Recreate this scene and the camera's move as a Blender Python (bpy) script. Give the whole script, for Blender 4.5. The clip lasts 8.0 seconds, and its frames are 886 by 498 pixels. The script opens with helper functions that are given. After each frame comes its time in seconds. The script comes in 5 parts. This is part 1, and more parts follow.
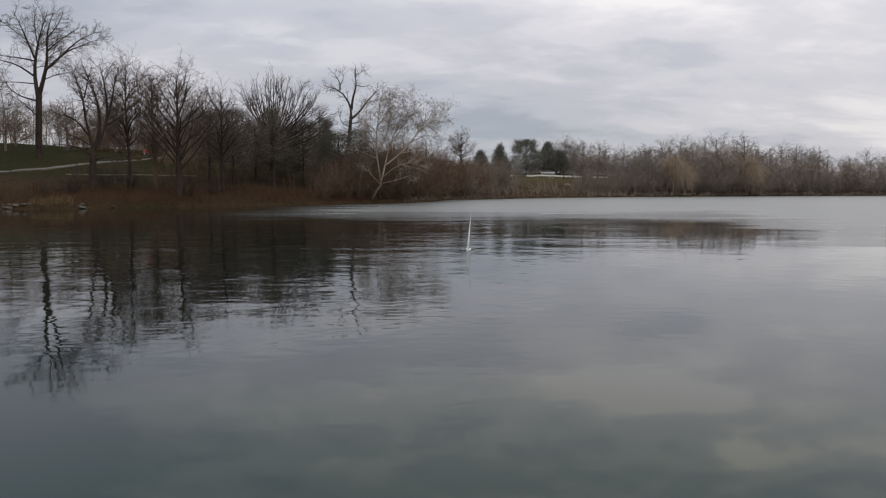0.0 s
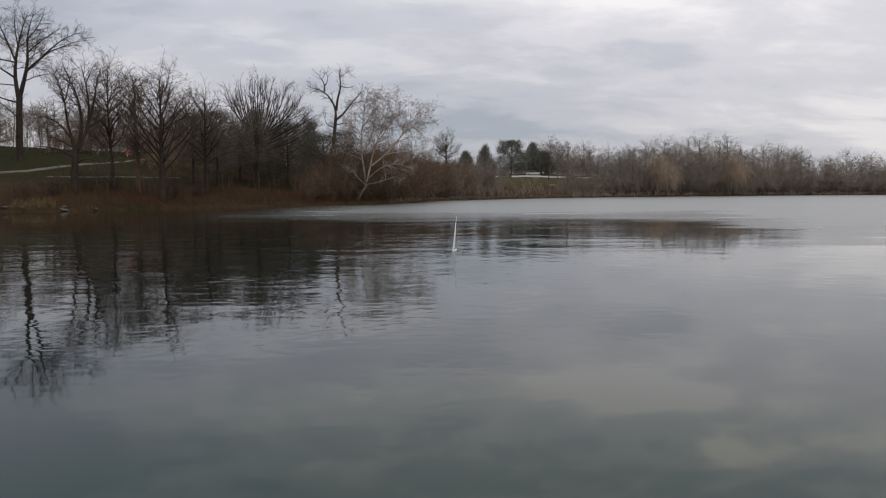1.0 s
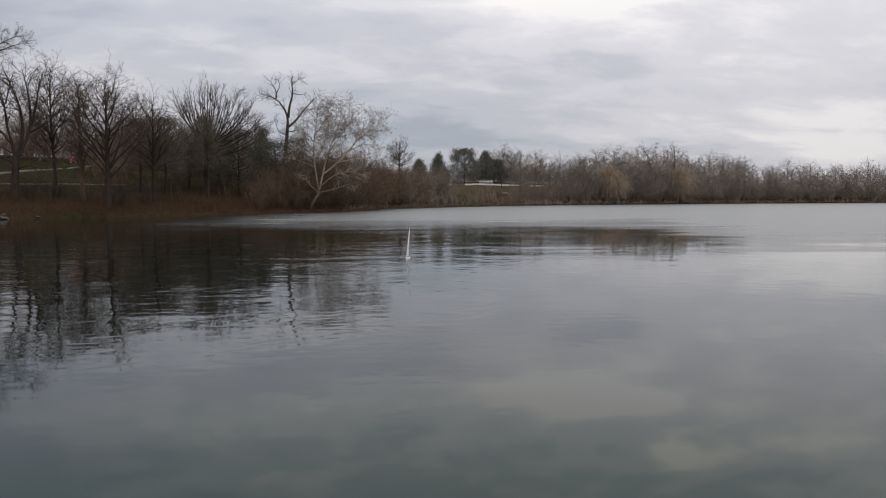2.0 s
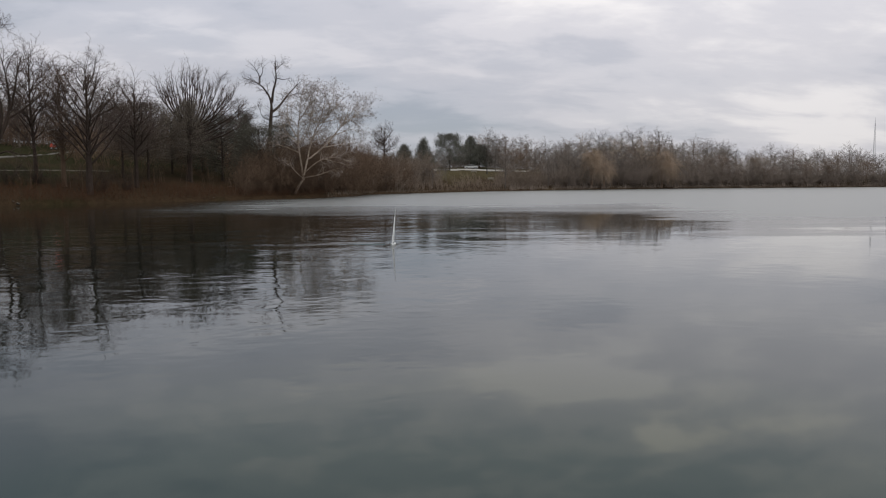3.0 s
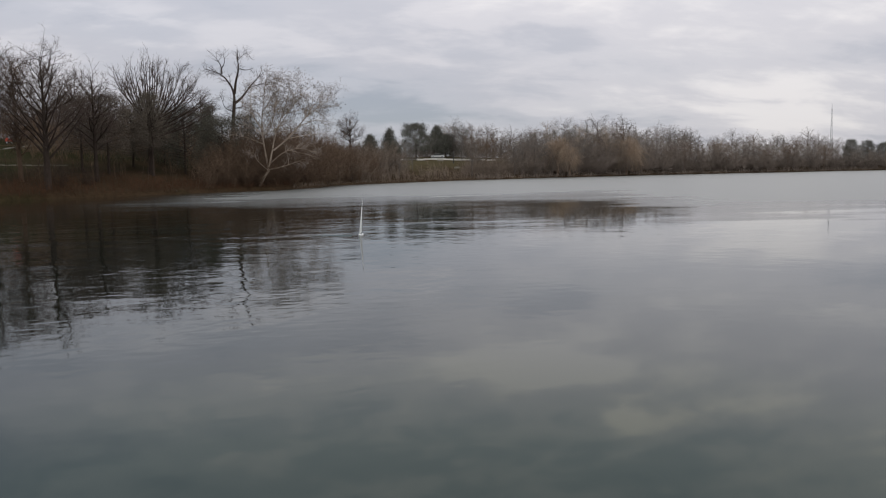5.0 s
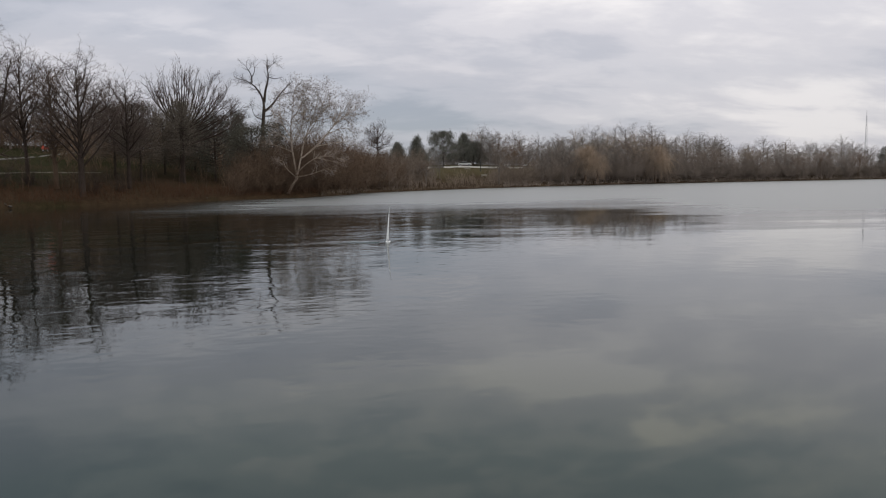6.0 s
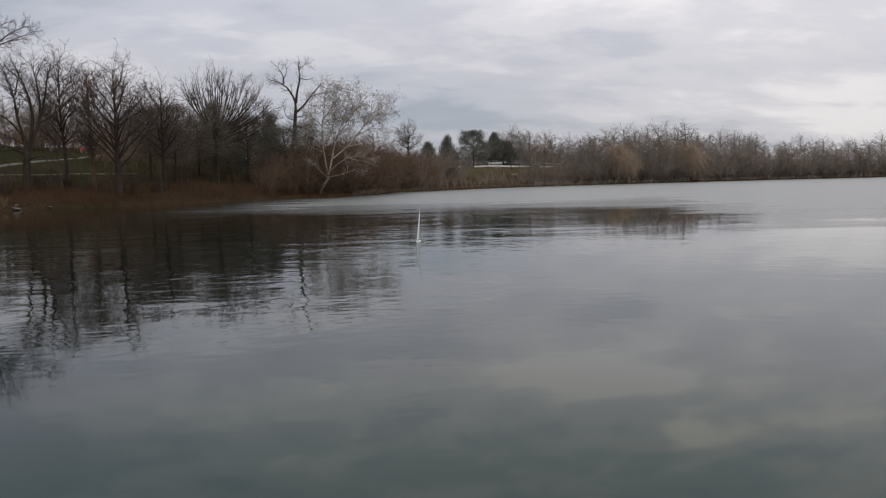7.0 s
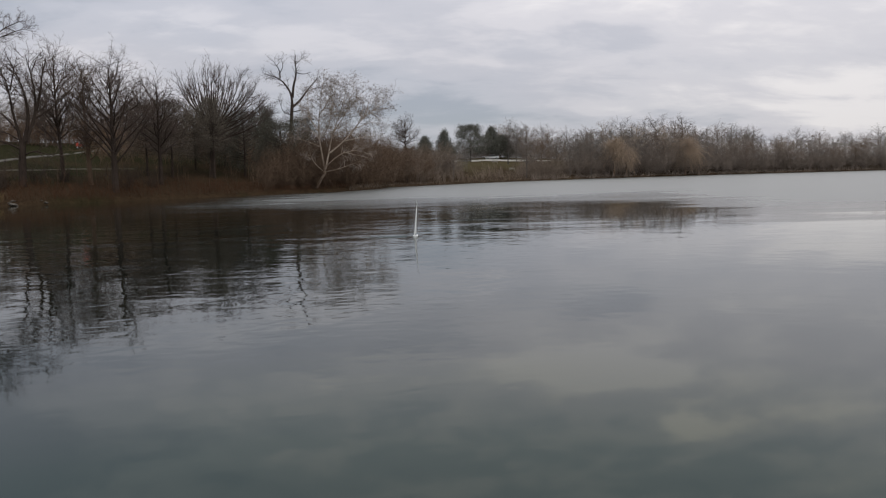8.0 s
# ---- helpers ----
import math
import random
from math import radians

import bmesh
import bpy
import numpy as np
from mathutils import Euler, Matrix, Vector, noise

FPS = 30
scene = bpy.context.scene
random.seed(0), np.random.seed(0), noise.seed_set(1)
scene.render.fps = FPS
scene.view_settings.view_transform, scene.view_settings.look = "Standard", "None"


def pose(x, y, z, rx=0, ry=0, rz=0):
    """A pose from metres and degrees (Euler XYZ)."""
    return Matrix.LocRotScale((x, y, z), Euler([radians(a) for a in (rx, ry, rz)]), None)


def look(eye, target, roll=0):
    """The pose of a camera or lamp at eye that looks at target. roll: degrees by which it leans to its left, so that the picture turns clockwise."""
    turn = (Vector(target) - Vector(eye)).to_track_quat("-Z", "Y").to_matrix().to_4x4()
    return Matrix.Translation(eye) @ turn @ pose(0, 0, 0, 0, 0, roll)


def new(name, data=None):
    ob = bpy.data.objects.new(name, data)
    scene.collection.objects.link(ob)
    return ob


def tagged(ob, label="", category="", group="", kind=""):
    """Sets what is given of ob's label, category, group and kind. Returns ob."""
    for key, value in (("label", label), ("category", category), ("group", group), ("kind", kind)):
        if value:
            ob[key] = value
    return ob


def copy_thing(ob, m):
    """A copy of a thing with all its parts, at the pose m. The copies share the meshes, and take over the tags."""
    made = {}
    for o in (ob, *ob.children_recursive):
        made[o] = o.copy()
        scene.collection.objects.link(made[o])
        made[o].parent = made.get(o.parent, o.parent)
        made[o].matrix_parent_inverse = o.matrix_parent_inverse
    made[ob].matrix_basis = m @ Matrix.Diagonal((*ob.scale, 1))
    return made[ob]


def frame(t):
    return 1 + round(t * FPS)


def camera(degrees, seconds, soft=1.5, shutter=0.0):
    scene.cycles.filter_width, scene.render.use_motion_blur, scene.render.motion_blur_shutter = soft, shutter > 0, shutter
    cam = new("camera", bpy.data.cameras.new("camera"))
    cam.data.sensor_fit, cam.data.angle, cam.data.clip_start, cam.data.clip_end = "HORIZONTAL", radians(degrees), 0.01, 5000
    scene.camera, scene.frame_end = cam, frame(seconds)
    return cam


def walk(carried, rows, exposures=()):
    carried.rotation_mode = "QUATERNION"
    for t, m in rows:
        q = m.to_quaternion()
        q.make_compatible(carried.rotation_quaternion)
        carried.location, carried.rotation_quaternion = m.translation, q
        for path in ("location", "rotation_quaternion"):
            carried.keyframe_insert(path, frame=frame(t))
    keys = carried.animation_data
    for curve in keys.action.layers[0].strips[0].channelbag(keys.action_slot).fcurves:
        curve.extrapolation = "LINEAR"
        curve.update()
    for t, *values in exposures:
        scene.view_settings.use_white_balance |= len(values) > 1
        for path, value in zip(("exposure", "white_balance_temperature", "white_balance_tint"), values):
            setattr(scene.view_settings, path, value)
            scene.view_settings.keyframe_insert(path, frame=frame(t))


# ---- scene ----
cam = camera(62.0, 8.0, soft=1.2)
EYE = 1.9
PATH = [
    (0.0, 0.0, -4.51, 0.0), (0.5, -0.35, -4.26, 0.0), (1.0, -1.13, -4.44, 0.23), (1.5, -2.78, -2.93, 0.21),
    (1.7, -4.33, -3.20, 0.02), (2.8, -5.20, -4.95, 0.28), (3.0, -5.87, -4.97, 0.31), (3.5, -7.66, -4.99, 0.36),
    (4.0, -8.58, -5.47, 0.78), (4.5, -8.37, -5.63, 1.03), (4.7, -8.45, -5.80, 1.08), (5.8, -7.88, -5.60, 1.20),
    (6.0, -6.35, -5.17, 1.00), (6.5, -3.82, -4.82, 1.16), (7.0, -4.00, -5.17, 1.27), (7.5, -3.52, -5.18, 1.42),
    (8.0, -4.23, -5.61, 1.42),
]
walk(cam, [(t, pose(0, 0, EYE, 90 + pitch, roll, yaw)) for t, yaw, pitch, roll in PATH])


# ---- node helpers ----
def math_node(nt, op, a, b=0.0, clamp=False):
    n = nt.nodes.new("ShaderNodeMath")
    n.operation, n.use_clamp = op, clamp
    for i, v in enumerate((a, b)):
        if isinstance(v, (int, float)):
            n.inputs[i].default_value = v
        else:
            nt.links.new(v, n.inputs[i])
    return n.outputs[0]


def noise_node(nt, vec, scale, detail=4.0, rough=0.55, dist=0.0):
    n = nt.nodes.new("ShaderNodeTexNoise")
    n.inputs["Scale"].default_value, n.inputs["Detail"].default_value = scale, detail
    n.inputs["Roughness"].default_value, n.inputs["Distortion"].default_value = rough, dist
    if vec is not None:
        nt.links.new(vec, n.inputs["Vector"])
    return n.outputs["Fac"]


def ramp(nt, fac, stops, smooth=False):
    n = nt.nodes.new("ShaderNodeValToRGB")
    els = n.color_ramp.elements
    if smooth:
        n.color_ramp.interpolation = "EASE"
    while len(els) < len(stops):
        els.new(0.5)
    for e, (p, c) in zip(els, stops):
        e.position = p
        e.color = (c, c, c, 1) if isinstance(c, (int, float)) else (*c, 1)
    nt.links.new(fac, n.inputs[0])
    return n.outputs[0]


def mix(nt, fac, a, b):
    n = nt.nodes.new("ShaderNodeMix")
    n.data_type = "RGBA"
    for i, v in ((0, fac), (6, a), (7, b)):
        if isinstance(v, (int, float)):
            n.inputs[i].default_value = v
        elif isinstance(v, tuple):
            n.inputs[i].default_value = (*v, 1)
        else:
            nt.links.new(v, n.inputs[i])
    return n.outputs[2]


def mapped(nt, vec, scale, turn=0.0, shift=(0, 0, 0)):
    n = nt.nodes.new("ShaderNodeMapping")
    n.inputs["Scale"].default_value, n.inputs["Rotation"].default_value = scale, (0, 0, radians(turn))
    n.inputs["Location"].default_value = shift
    nt.links.new(vec, n.inputs["Vector"])
    return n.outputs[0]


# ---- sky: an even overcast with streaked stratocumulus ----
world = bpy.data.worlds.new("overcast_sky")
world.use_nodes = True
scene.world = world
nt = world.node_tree
nt.nodes.clear()
out = nt.nodes.new("ShaderNodeOutputWorld")
bg = nt.nodes.new("ShaderNodeBackground")
nt.links.new(bg.outputs[0], out.inputs[0])
sky = nt.nodes.new("ShaderNodeTexSky")
sky.sky_type, sky.sun_disc = "NISHITA", False
sky.sun_elevation, sky.sun_rotation = radians(53), radians(135)
tc = nt.nodes.new("ShaderNodeTexCoord")
sep = nt.nodes.new("ShaderNodeSeparateXYZ")
nt.links.new(tc.outputs["Generated"], sep.inputs[0])
# the cloud deck as a plane overhead: direction over height
up = math_node(nt, "ADD", math_node(nt, "MAXIMUM", sep.outputs[2], 0.0), 0.26)
deck = nt.nodes.new("ShaderNodeCombineXYZ")
nt.links.new(math_node(nt, "DIVIDE", sep.outputs[0], up), deck.inputs[0])
nt.links.new(math_node(nt, "DIVIDE", sep.outputs[1], up), deck.inputs[1])
big = noise_node(nt, mapped(nt, deck.outputs[0], (0.60, 1.0, 1), 12, (3.1, 0.6, 0)), 1.0, 3, 0.5, 0.35)
mid = noise_node(nt, mapped(nt, deck.outputs[0], (1.8, 3.1, 1), 12, (7.3, 2.2, 1)), 1.0, 5, 0.55, 0.3)
fine_cloud = noise_node(nt, mapped(nt, deck.outputs[0], (5.0, 8.5, 1), 10, (1.3, 4.2, 2)), 1.0, 4, 0.6, 0.4)
tone = math_node(nt, "ADD", math_node(nt, "MULTIPLY", big, 0.54), math_node(nt, "MULTIPLY", mid, 0.45))
tone = math_node(nt, "SUBTRACT", math_node(nt, "ADD", tone, math_node(nt, "MULTIPLY", fine_cloud, 0.16)), 0.055)
azi = math_node(nt, "MULTIPLY", math_node(nt, "ARCTAN2", sep.outputs[0], sep.outputs[1]), 180 / math.pi)
ele = math_node(nt, "MULTIPLY", math_node(nt, "ARCSINE", sep.outputs[2]), 180 / math.pi)
azi = math_node(nt, "ADD", azi, math_node(nt, "MULTIPLY", math_node(nt, "SUBTRACT", big, 0.5), 14.0))
ele = math_node(nt, "ADD", ele, math_node(nt, "MULTIPLY", math_node(nt, "SUBTRACT", mid, 0.5), 5.0))


def bank(total, az, el, wide, high, amount):
    """One broad bank (or thin place) of the cloud deck."""
    a = math_node(nt, "POWER", math_node(nt, "ABSOLUTE", math_node(nt, "DIVIDE", math_node(nt, "SUBTRACT", azi, az), wide)), 2.0)
    e = math_node(nt, "POWER", math_node(nt, "ABSOLUTE", math_node(nt, "DIVIDE", math_node(nt, "SUBTRACT", ele, el), high)), 2.0)
    g = math_node(nt, "EXPONENT", math_node(nt, "MULTIPLY", math_node(nt, "ADD", a, e), -1.0))
    return math_node(nt, "ADD", total, math_node(nt, "MULTIPLY", g, amount))


# dark banks at -20 and -33, added above the view, darken the mirrored lake
for row in ((18.0, 14.9, 3.8, 0.55, 0.36), (23.5, 18.8, 2.2, 0.8, 0.2), (1.0, 12.5, 5.0, 1.6, -0.07), (-16.4, 11.7, 4.5, 1.0, 0.13), (-6, 10.3, 9, 1.6, 0.07), (2.5, 5.0, 7, 1.6, -0.085), (9.5, 10.0, 7, 1.6, -0.05), (17, 5.0, 6, 0.6, 0.05),
            (19, 12.0, 9, 2.4, 0.08), (17.5, 15.0, 5.5, 1.3, 0.24), (27, 6.5, 7, 2.5, 0.05), (-18, 8.3, 7, 1.0, -0.03), (-17, 8.0, 14, 5.0, -0.045), (18, 22.0, 6, 2.0, -0.12), (3, 22.5, 6, 1.6, -0.04), (-20, 20.0, 14, 5.0, -0.16), (30, 6.0, 12, 5.0, 0.08), (-33, 17, 9, 5.5, -0.3)):
    tone = bank(tone, *row)
cloud = ramp(nt, tone, [(0.32, (0.338, 0.358, 0.410)), (0.46, (0.460, 0.463, 0.508)), (0.56, (0.557, 0.547, 0.580)), (0.70, (0.718, 0.693, 0.697))], True)
# higher up the deck is thinner: bluer gaps and creamier tops
tone_high = math_node(nt, "ADD", tone, math_node(nt, "MULTIPLY", math_node(nt, "SUBTRACT", fine_cloud, 0.5), 0.28))
loft = ramp(nt, tone_high, [(0.28, (0.305, 0.358, 0.395)), (0.46, (0.43, 0.468, 0.485)), (0.56, (0.545, 0.555, 0.555)), (0.70, (0.80, 0.76, 0.685))], True)
cloud = mix(nt, ramp(nt, math_node(nt, "DIVIDE", ele, 40.0), [(0.34, 0.0), (0.50, 1.0)]), cloud, loft)
bright = nt.nodes.new("ShaderNodeVectorMath")
bright.operation = "SCALE"
nt.links.new(cloud, bright.inputs[0])
zen = math_node(nt, "MAXIMUM", sep.outputs[2], 0.0)
# an overcast sky brightens towards the zenith
nt.links.new(math_node(nt, "ADD", 1.0, math_node(nt, "MULTIPLY", zen, math_node(nt, "ADD", 0.95, math_node(nt, "MULTIPLY", zen, 1.45)))), bright.inputs["Scale"])
thin = ramp(nt, big, [(0.25, 0.16), (0.5, 0.04)])
sk = nt.nodes.new("ShaderNodeVectorMath")
sk.operation = "SCALE"
sk.inputs["Scale"].default_value = 0.10
nt.links.new(sky.outputs[0], sk.inputs[0])
nt.links.new(mix(nt, thin, bright.outputs[0], sk.outputs[0]), bg.inputs["Color"])
bg.inputs["Strength"].default_value = 1.035

sun = new("sun", bpy.data.lights.new("sun", "SUN"))
sun.data.energy, sun.data.angle, sun.data.color = 0.8, radians(25), (1.0, 0.95, 0.88)
sun.matrix_world = look((0, 0, 0), (-0.42, 0.42, -0.80))


# ---- materials ----
def material(name):
    m = bpy.data.materials.new(name)
    m.use_nodes = True
    t = m.node_tree
    return m, t, t.nodes["Principled BSDF"]


def coords(t):
    n = t.nodes.new("ShaderNodeNewGeometry")
    return n.outputs["Position"]


def object_coords(t):
    return t.nodes.new("ShaderNodeTexCoord").outputs["Object"]


def bump(t, height, distance, bsdf, strength=1.0):
    n = t.nodes.new("ShaderNodeBump")
    n.inputs["Distance"].default_value, n.inputs["Strength"].default_value = distance, strength
    t.links.new(height, n.inputs["Height"])
    t.links.new(n.outputs[0], bsdf.inputs["Normal"])


def bark(name, dark, light, rough=0.9, scale=6.0):
    m, t, b = material(name)
    v = object_coords(t)
    fine = noise_node(t, mapped(t, v, (1, 1, 0.25)), scale, 5, 0.65)
    patch = noise_node(t, v, 0.45, 3, 0.6)
    info = t.nodes.new("ShaderNodeObjectInfo")
    both = math_node(t, "ADD", math_node(t, "MULTIPLY", fine, 0.55), math_node(t, "MULTIPLY", patch, 0.45))
    both = math_node(t, "ADD", both, math_node(t, "MULTIPLY", math_node(t, "SUBTRACT", info.outputs["Random"], 0.5), 0.12))
    t.links.new(ramp(t, both, [(0.32, dark), (0.66, light)]), b.inputs["Base Color"])
    b.inputs["Roughness"].default_value = rough
    bump(t, fine, 0.03, b, 0.7)
    b.inputs["Specular IOR Level"].default_value = 0.04
    return m


def leafy(name, dark, light, rough=0.7):
    m, t, b = material(name)
    g = t.nodes.new("ShaderNodeNewGeometry")
    patch = noise_node(t, object_coords(t), 0.8, 3, 0.6)
    fac = math_node(t, "ADD", math_node(t, "MULTIPLY", g.outputs["Random Per Island"], 0.5), math_node(t, "MULTIPLY", patch, 0.5))
    t.links.new(ramp(t, fac, [(0.25, dark), (0.75, light)]), b.inputs["Base Color"])
    b.inputs["Roughness"].default_value = rough
    b.inputs["Specular IOR Level"].default_value = 0.06
    return m


def plain(name, dark, light, scale, rough=0.6, metal=0.0, relief=0.002):
    m, t, b = material(name)
    v = object_coords(t)
    n = noise_node(t, v, scale, 5, 0.6)
    n2 = noise_node(t, v, scale * 0.12, 2, 0.5)
    t.links.new(ramp(t, math_node(t, "ADD", math_node(t, "MULTIPLY", n, 0.5), math_node(t, "MULTIPLY", n2, 0.5)), [(0.3, dark), (0.7, light)]), b.inputs["Base Color"])
    b.inputs["Roughness"].default_value, b.inputs["Metallic"].default_value = rough, metal
    bump(t, n, relief, b, 0.6)
    return m


BARK_DARK = bark("dark_bark", (0.024, 0.018, 0.015), (0.060, 0.045, 0.038))
BARK_GREY = bark("grey_bark", (0.074, 0.060, 0.052), (0.168, 0.140, 0.122))
BARK_BROWN = bark("brown_bark", (0.080, 0.053, 0.037), (0.170, 0.115, 0.082))
BARK_THICKET = bark("thicket_bark", (0.058, 0.039, 0.028), (0.122, 0.084, 0.060))
BARK_PALE = bark("sycamore_bark", (0.12, 0.088, 0.066), (0.37, 0.305, 0.255), 0.8, 2.2)
# barks across the lake: the distance haze is put into their paler colour
BARK_FAR_HAZED = bark("far_hazed_bark", (0.092, 0.080, 0.073), (0.165, 0.145, 0.132))
BARK_HAZE = bark("far_hazed_scrub_bark", (0.108, 0.087, 0.075), (0.192, 0.157, 0.136))
TWIG_BROWN = bark("grey_brown_twig", (0.050, 0.037, 0.032), (0.112, 0.085, 0.074))
SEDGE = bark("bleached_sedge", (0.15, 0.122, 0.105), (0.26, 0.215, 0.185))
# brown bark lightened to carry the haze over the far bank
BARK_BROWN_HAZED = bark("far_hazed_brown_bark", (0.104, 0.081, 0.065), (0.196, 0.155, 0.127))
TWIG_PALE = bark("pale_twig", (0.130, 0.106, 0.095), (0.265, 0.225, 0.204))
TWIG_TAN = bark("willow_twig", (0.22, 0.163, 0.120), (0.35, 0.265, 0.198))
TWIG_RED = bark("red_brown_brush", (0.030, 0.0155, 0.0095), (0.078, 0.041, 0.025))
LEAF_DEAD = leafy("dry_leaf", (0.12, 0.10, 0.085), (0.25, 0.21, 0.18))
NEEDLE = leafy("dark_needle", (0.056, 0.053, 0.043), (0.098, 0.091, 0.073), 0.9)
# grey-green needles of the distant conifers, with air haze mixed into the colour
NEEDLE_HAZED = leafy("hazed_green_needle", (0.074, 0.074, 0.064), (0.128, 0.126, 0.107), 0.9)
IVY = leafy("ivy_leaf", (0.080, 0.067, 0.056), (0.134, 0.112, 0.092), 0.9)
STRAW = leafy("straw", (0.10, 0.068, 0.035), (0.23, 0.165, 0.09))
ROCK = plain("pale_rock", (0.026, 0.021, 0.017), (0.095, 0.080, 0.066), 3.0, 0.85, 0, 0.03)
CONCRETE = plain("pale_concrete", (0.42, 0.40, 0.38), (0.62, 0.60, 0.57), 1.5, 0.85, 0, 0.004)
EARTH = plain("trodden_earth", (0.05, 0.042, 0.030), (0.10, 0.083, 0.060), 1.5, 0.95, 0, 0.01)
PATHSTONE = plain("worn_asphalt_path", (0.045, 0.040, 0.034), (0.092, 0.082, 0.070), 1.2, 0.9, 0, 0.004)
WEATHERED = plain("weathered_wood", (0.16, 0.145, 0.13), (0.30, 0.28, 0.25), 4, 0.8, 0, 0.003)
SAILCLOTH = plain("white_sailcloth", (0.72, 0.72, 0.72), (0.85, 0.85, 0.85), 8, 0.6, 0, 0.001)
GELCOAT = plain("white_gelcoat", (0.70, 0.70, 0.70), (0.82, 0.82, 0.82), 6, 0.3, 0, 0.0002)
DARKMETAL = plain("dark_painted_metal", (0.02, 0.02, 0.02), (0.05, 0.05, 0.05), 9, 0.5, 0.3, 0.0005)
STEEL = plain("galvanised_steel", (0.35, 0.36, 0.38), (0.5, 0.51, 0.53), 5, 0.45, 0.6, 0.0005)
REDPAINT = plain("orange_red_paint", (0.40, 0.05, 0.03), (0.58, 0.085, 0.05), 5, 0.45, 0, 0.0005)
RUBBER = plain("black_rubber", (0.012, 0.012, 0.012), (0.03, 0.03, 0.03), 9, 0.8, 0, 0.001)


def ground_material():
    m, t, b = material("winter_lawn_and_litter")
    v = coords(t)
    fine = noise_node(t, v, 2.6, 6, 0.7)
    patch = noise_node(t, v, 0.11, 4, 0.6, 0.4)
    broad = noise_node(t, v, 0.03, 3, 0.5)
    grass = ramp(t, fine, [(0.3, (0.0085, 0.0083, 0.0038)), (0.7, (0.026, 0.024, 0.0105))])
    litter = ramp(t, fine, [(0.3, (0.015, 0.0098, 0.006)), (0.7, (0.046, 0.030, 0.018))])
    z = t.nodes.new("ShaderNodeSeparateXYZ")
    t.links.new(v, z.inputs[0])
    # leaf litter gathers on the low bank, lawn above it
    low = math_node(t, "SUBTRACT", 1.15, math_node(t, "MULTIPLY", z.outputs[2], 0.10), True)
    f = math_node(t, "ADD", math_node(t, "MULTIPLY", patch, 1.1), math_node(t, "SUBTRACT", low, 0.85))
    # the far lawn's drier olive, brightened in colour for the stronger light there
    dry = ramp(t, fine, [(0.3, (0.031, 0.025, 0.013)), (0.7, (0.070, 0.057, 0.032))])
    across = ramp(t, math_node(t, "DIVIDE", z.outputs[1], 400.0), [(0.36, 0.0), (0.46, 1.0)])
    grass = mix(t, across, grass, dry)
    t.links.new(mix(t, ramp(t, f, [(0.35, 0.0), (0.62, 1.0)]), grass, litter), b.inputs["Base Color"])
    b.inputs["Roughness"].default_value = 0.95
    b.inputs["Specular IOR Level"].default_value = 0.02
    bump(t, math_node(t, "ADD", fine, math_node(t, "MULTIPLY", broad, 0.5)), 0.12, b, 0.8)
    return m


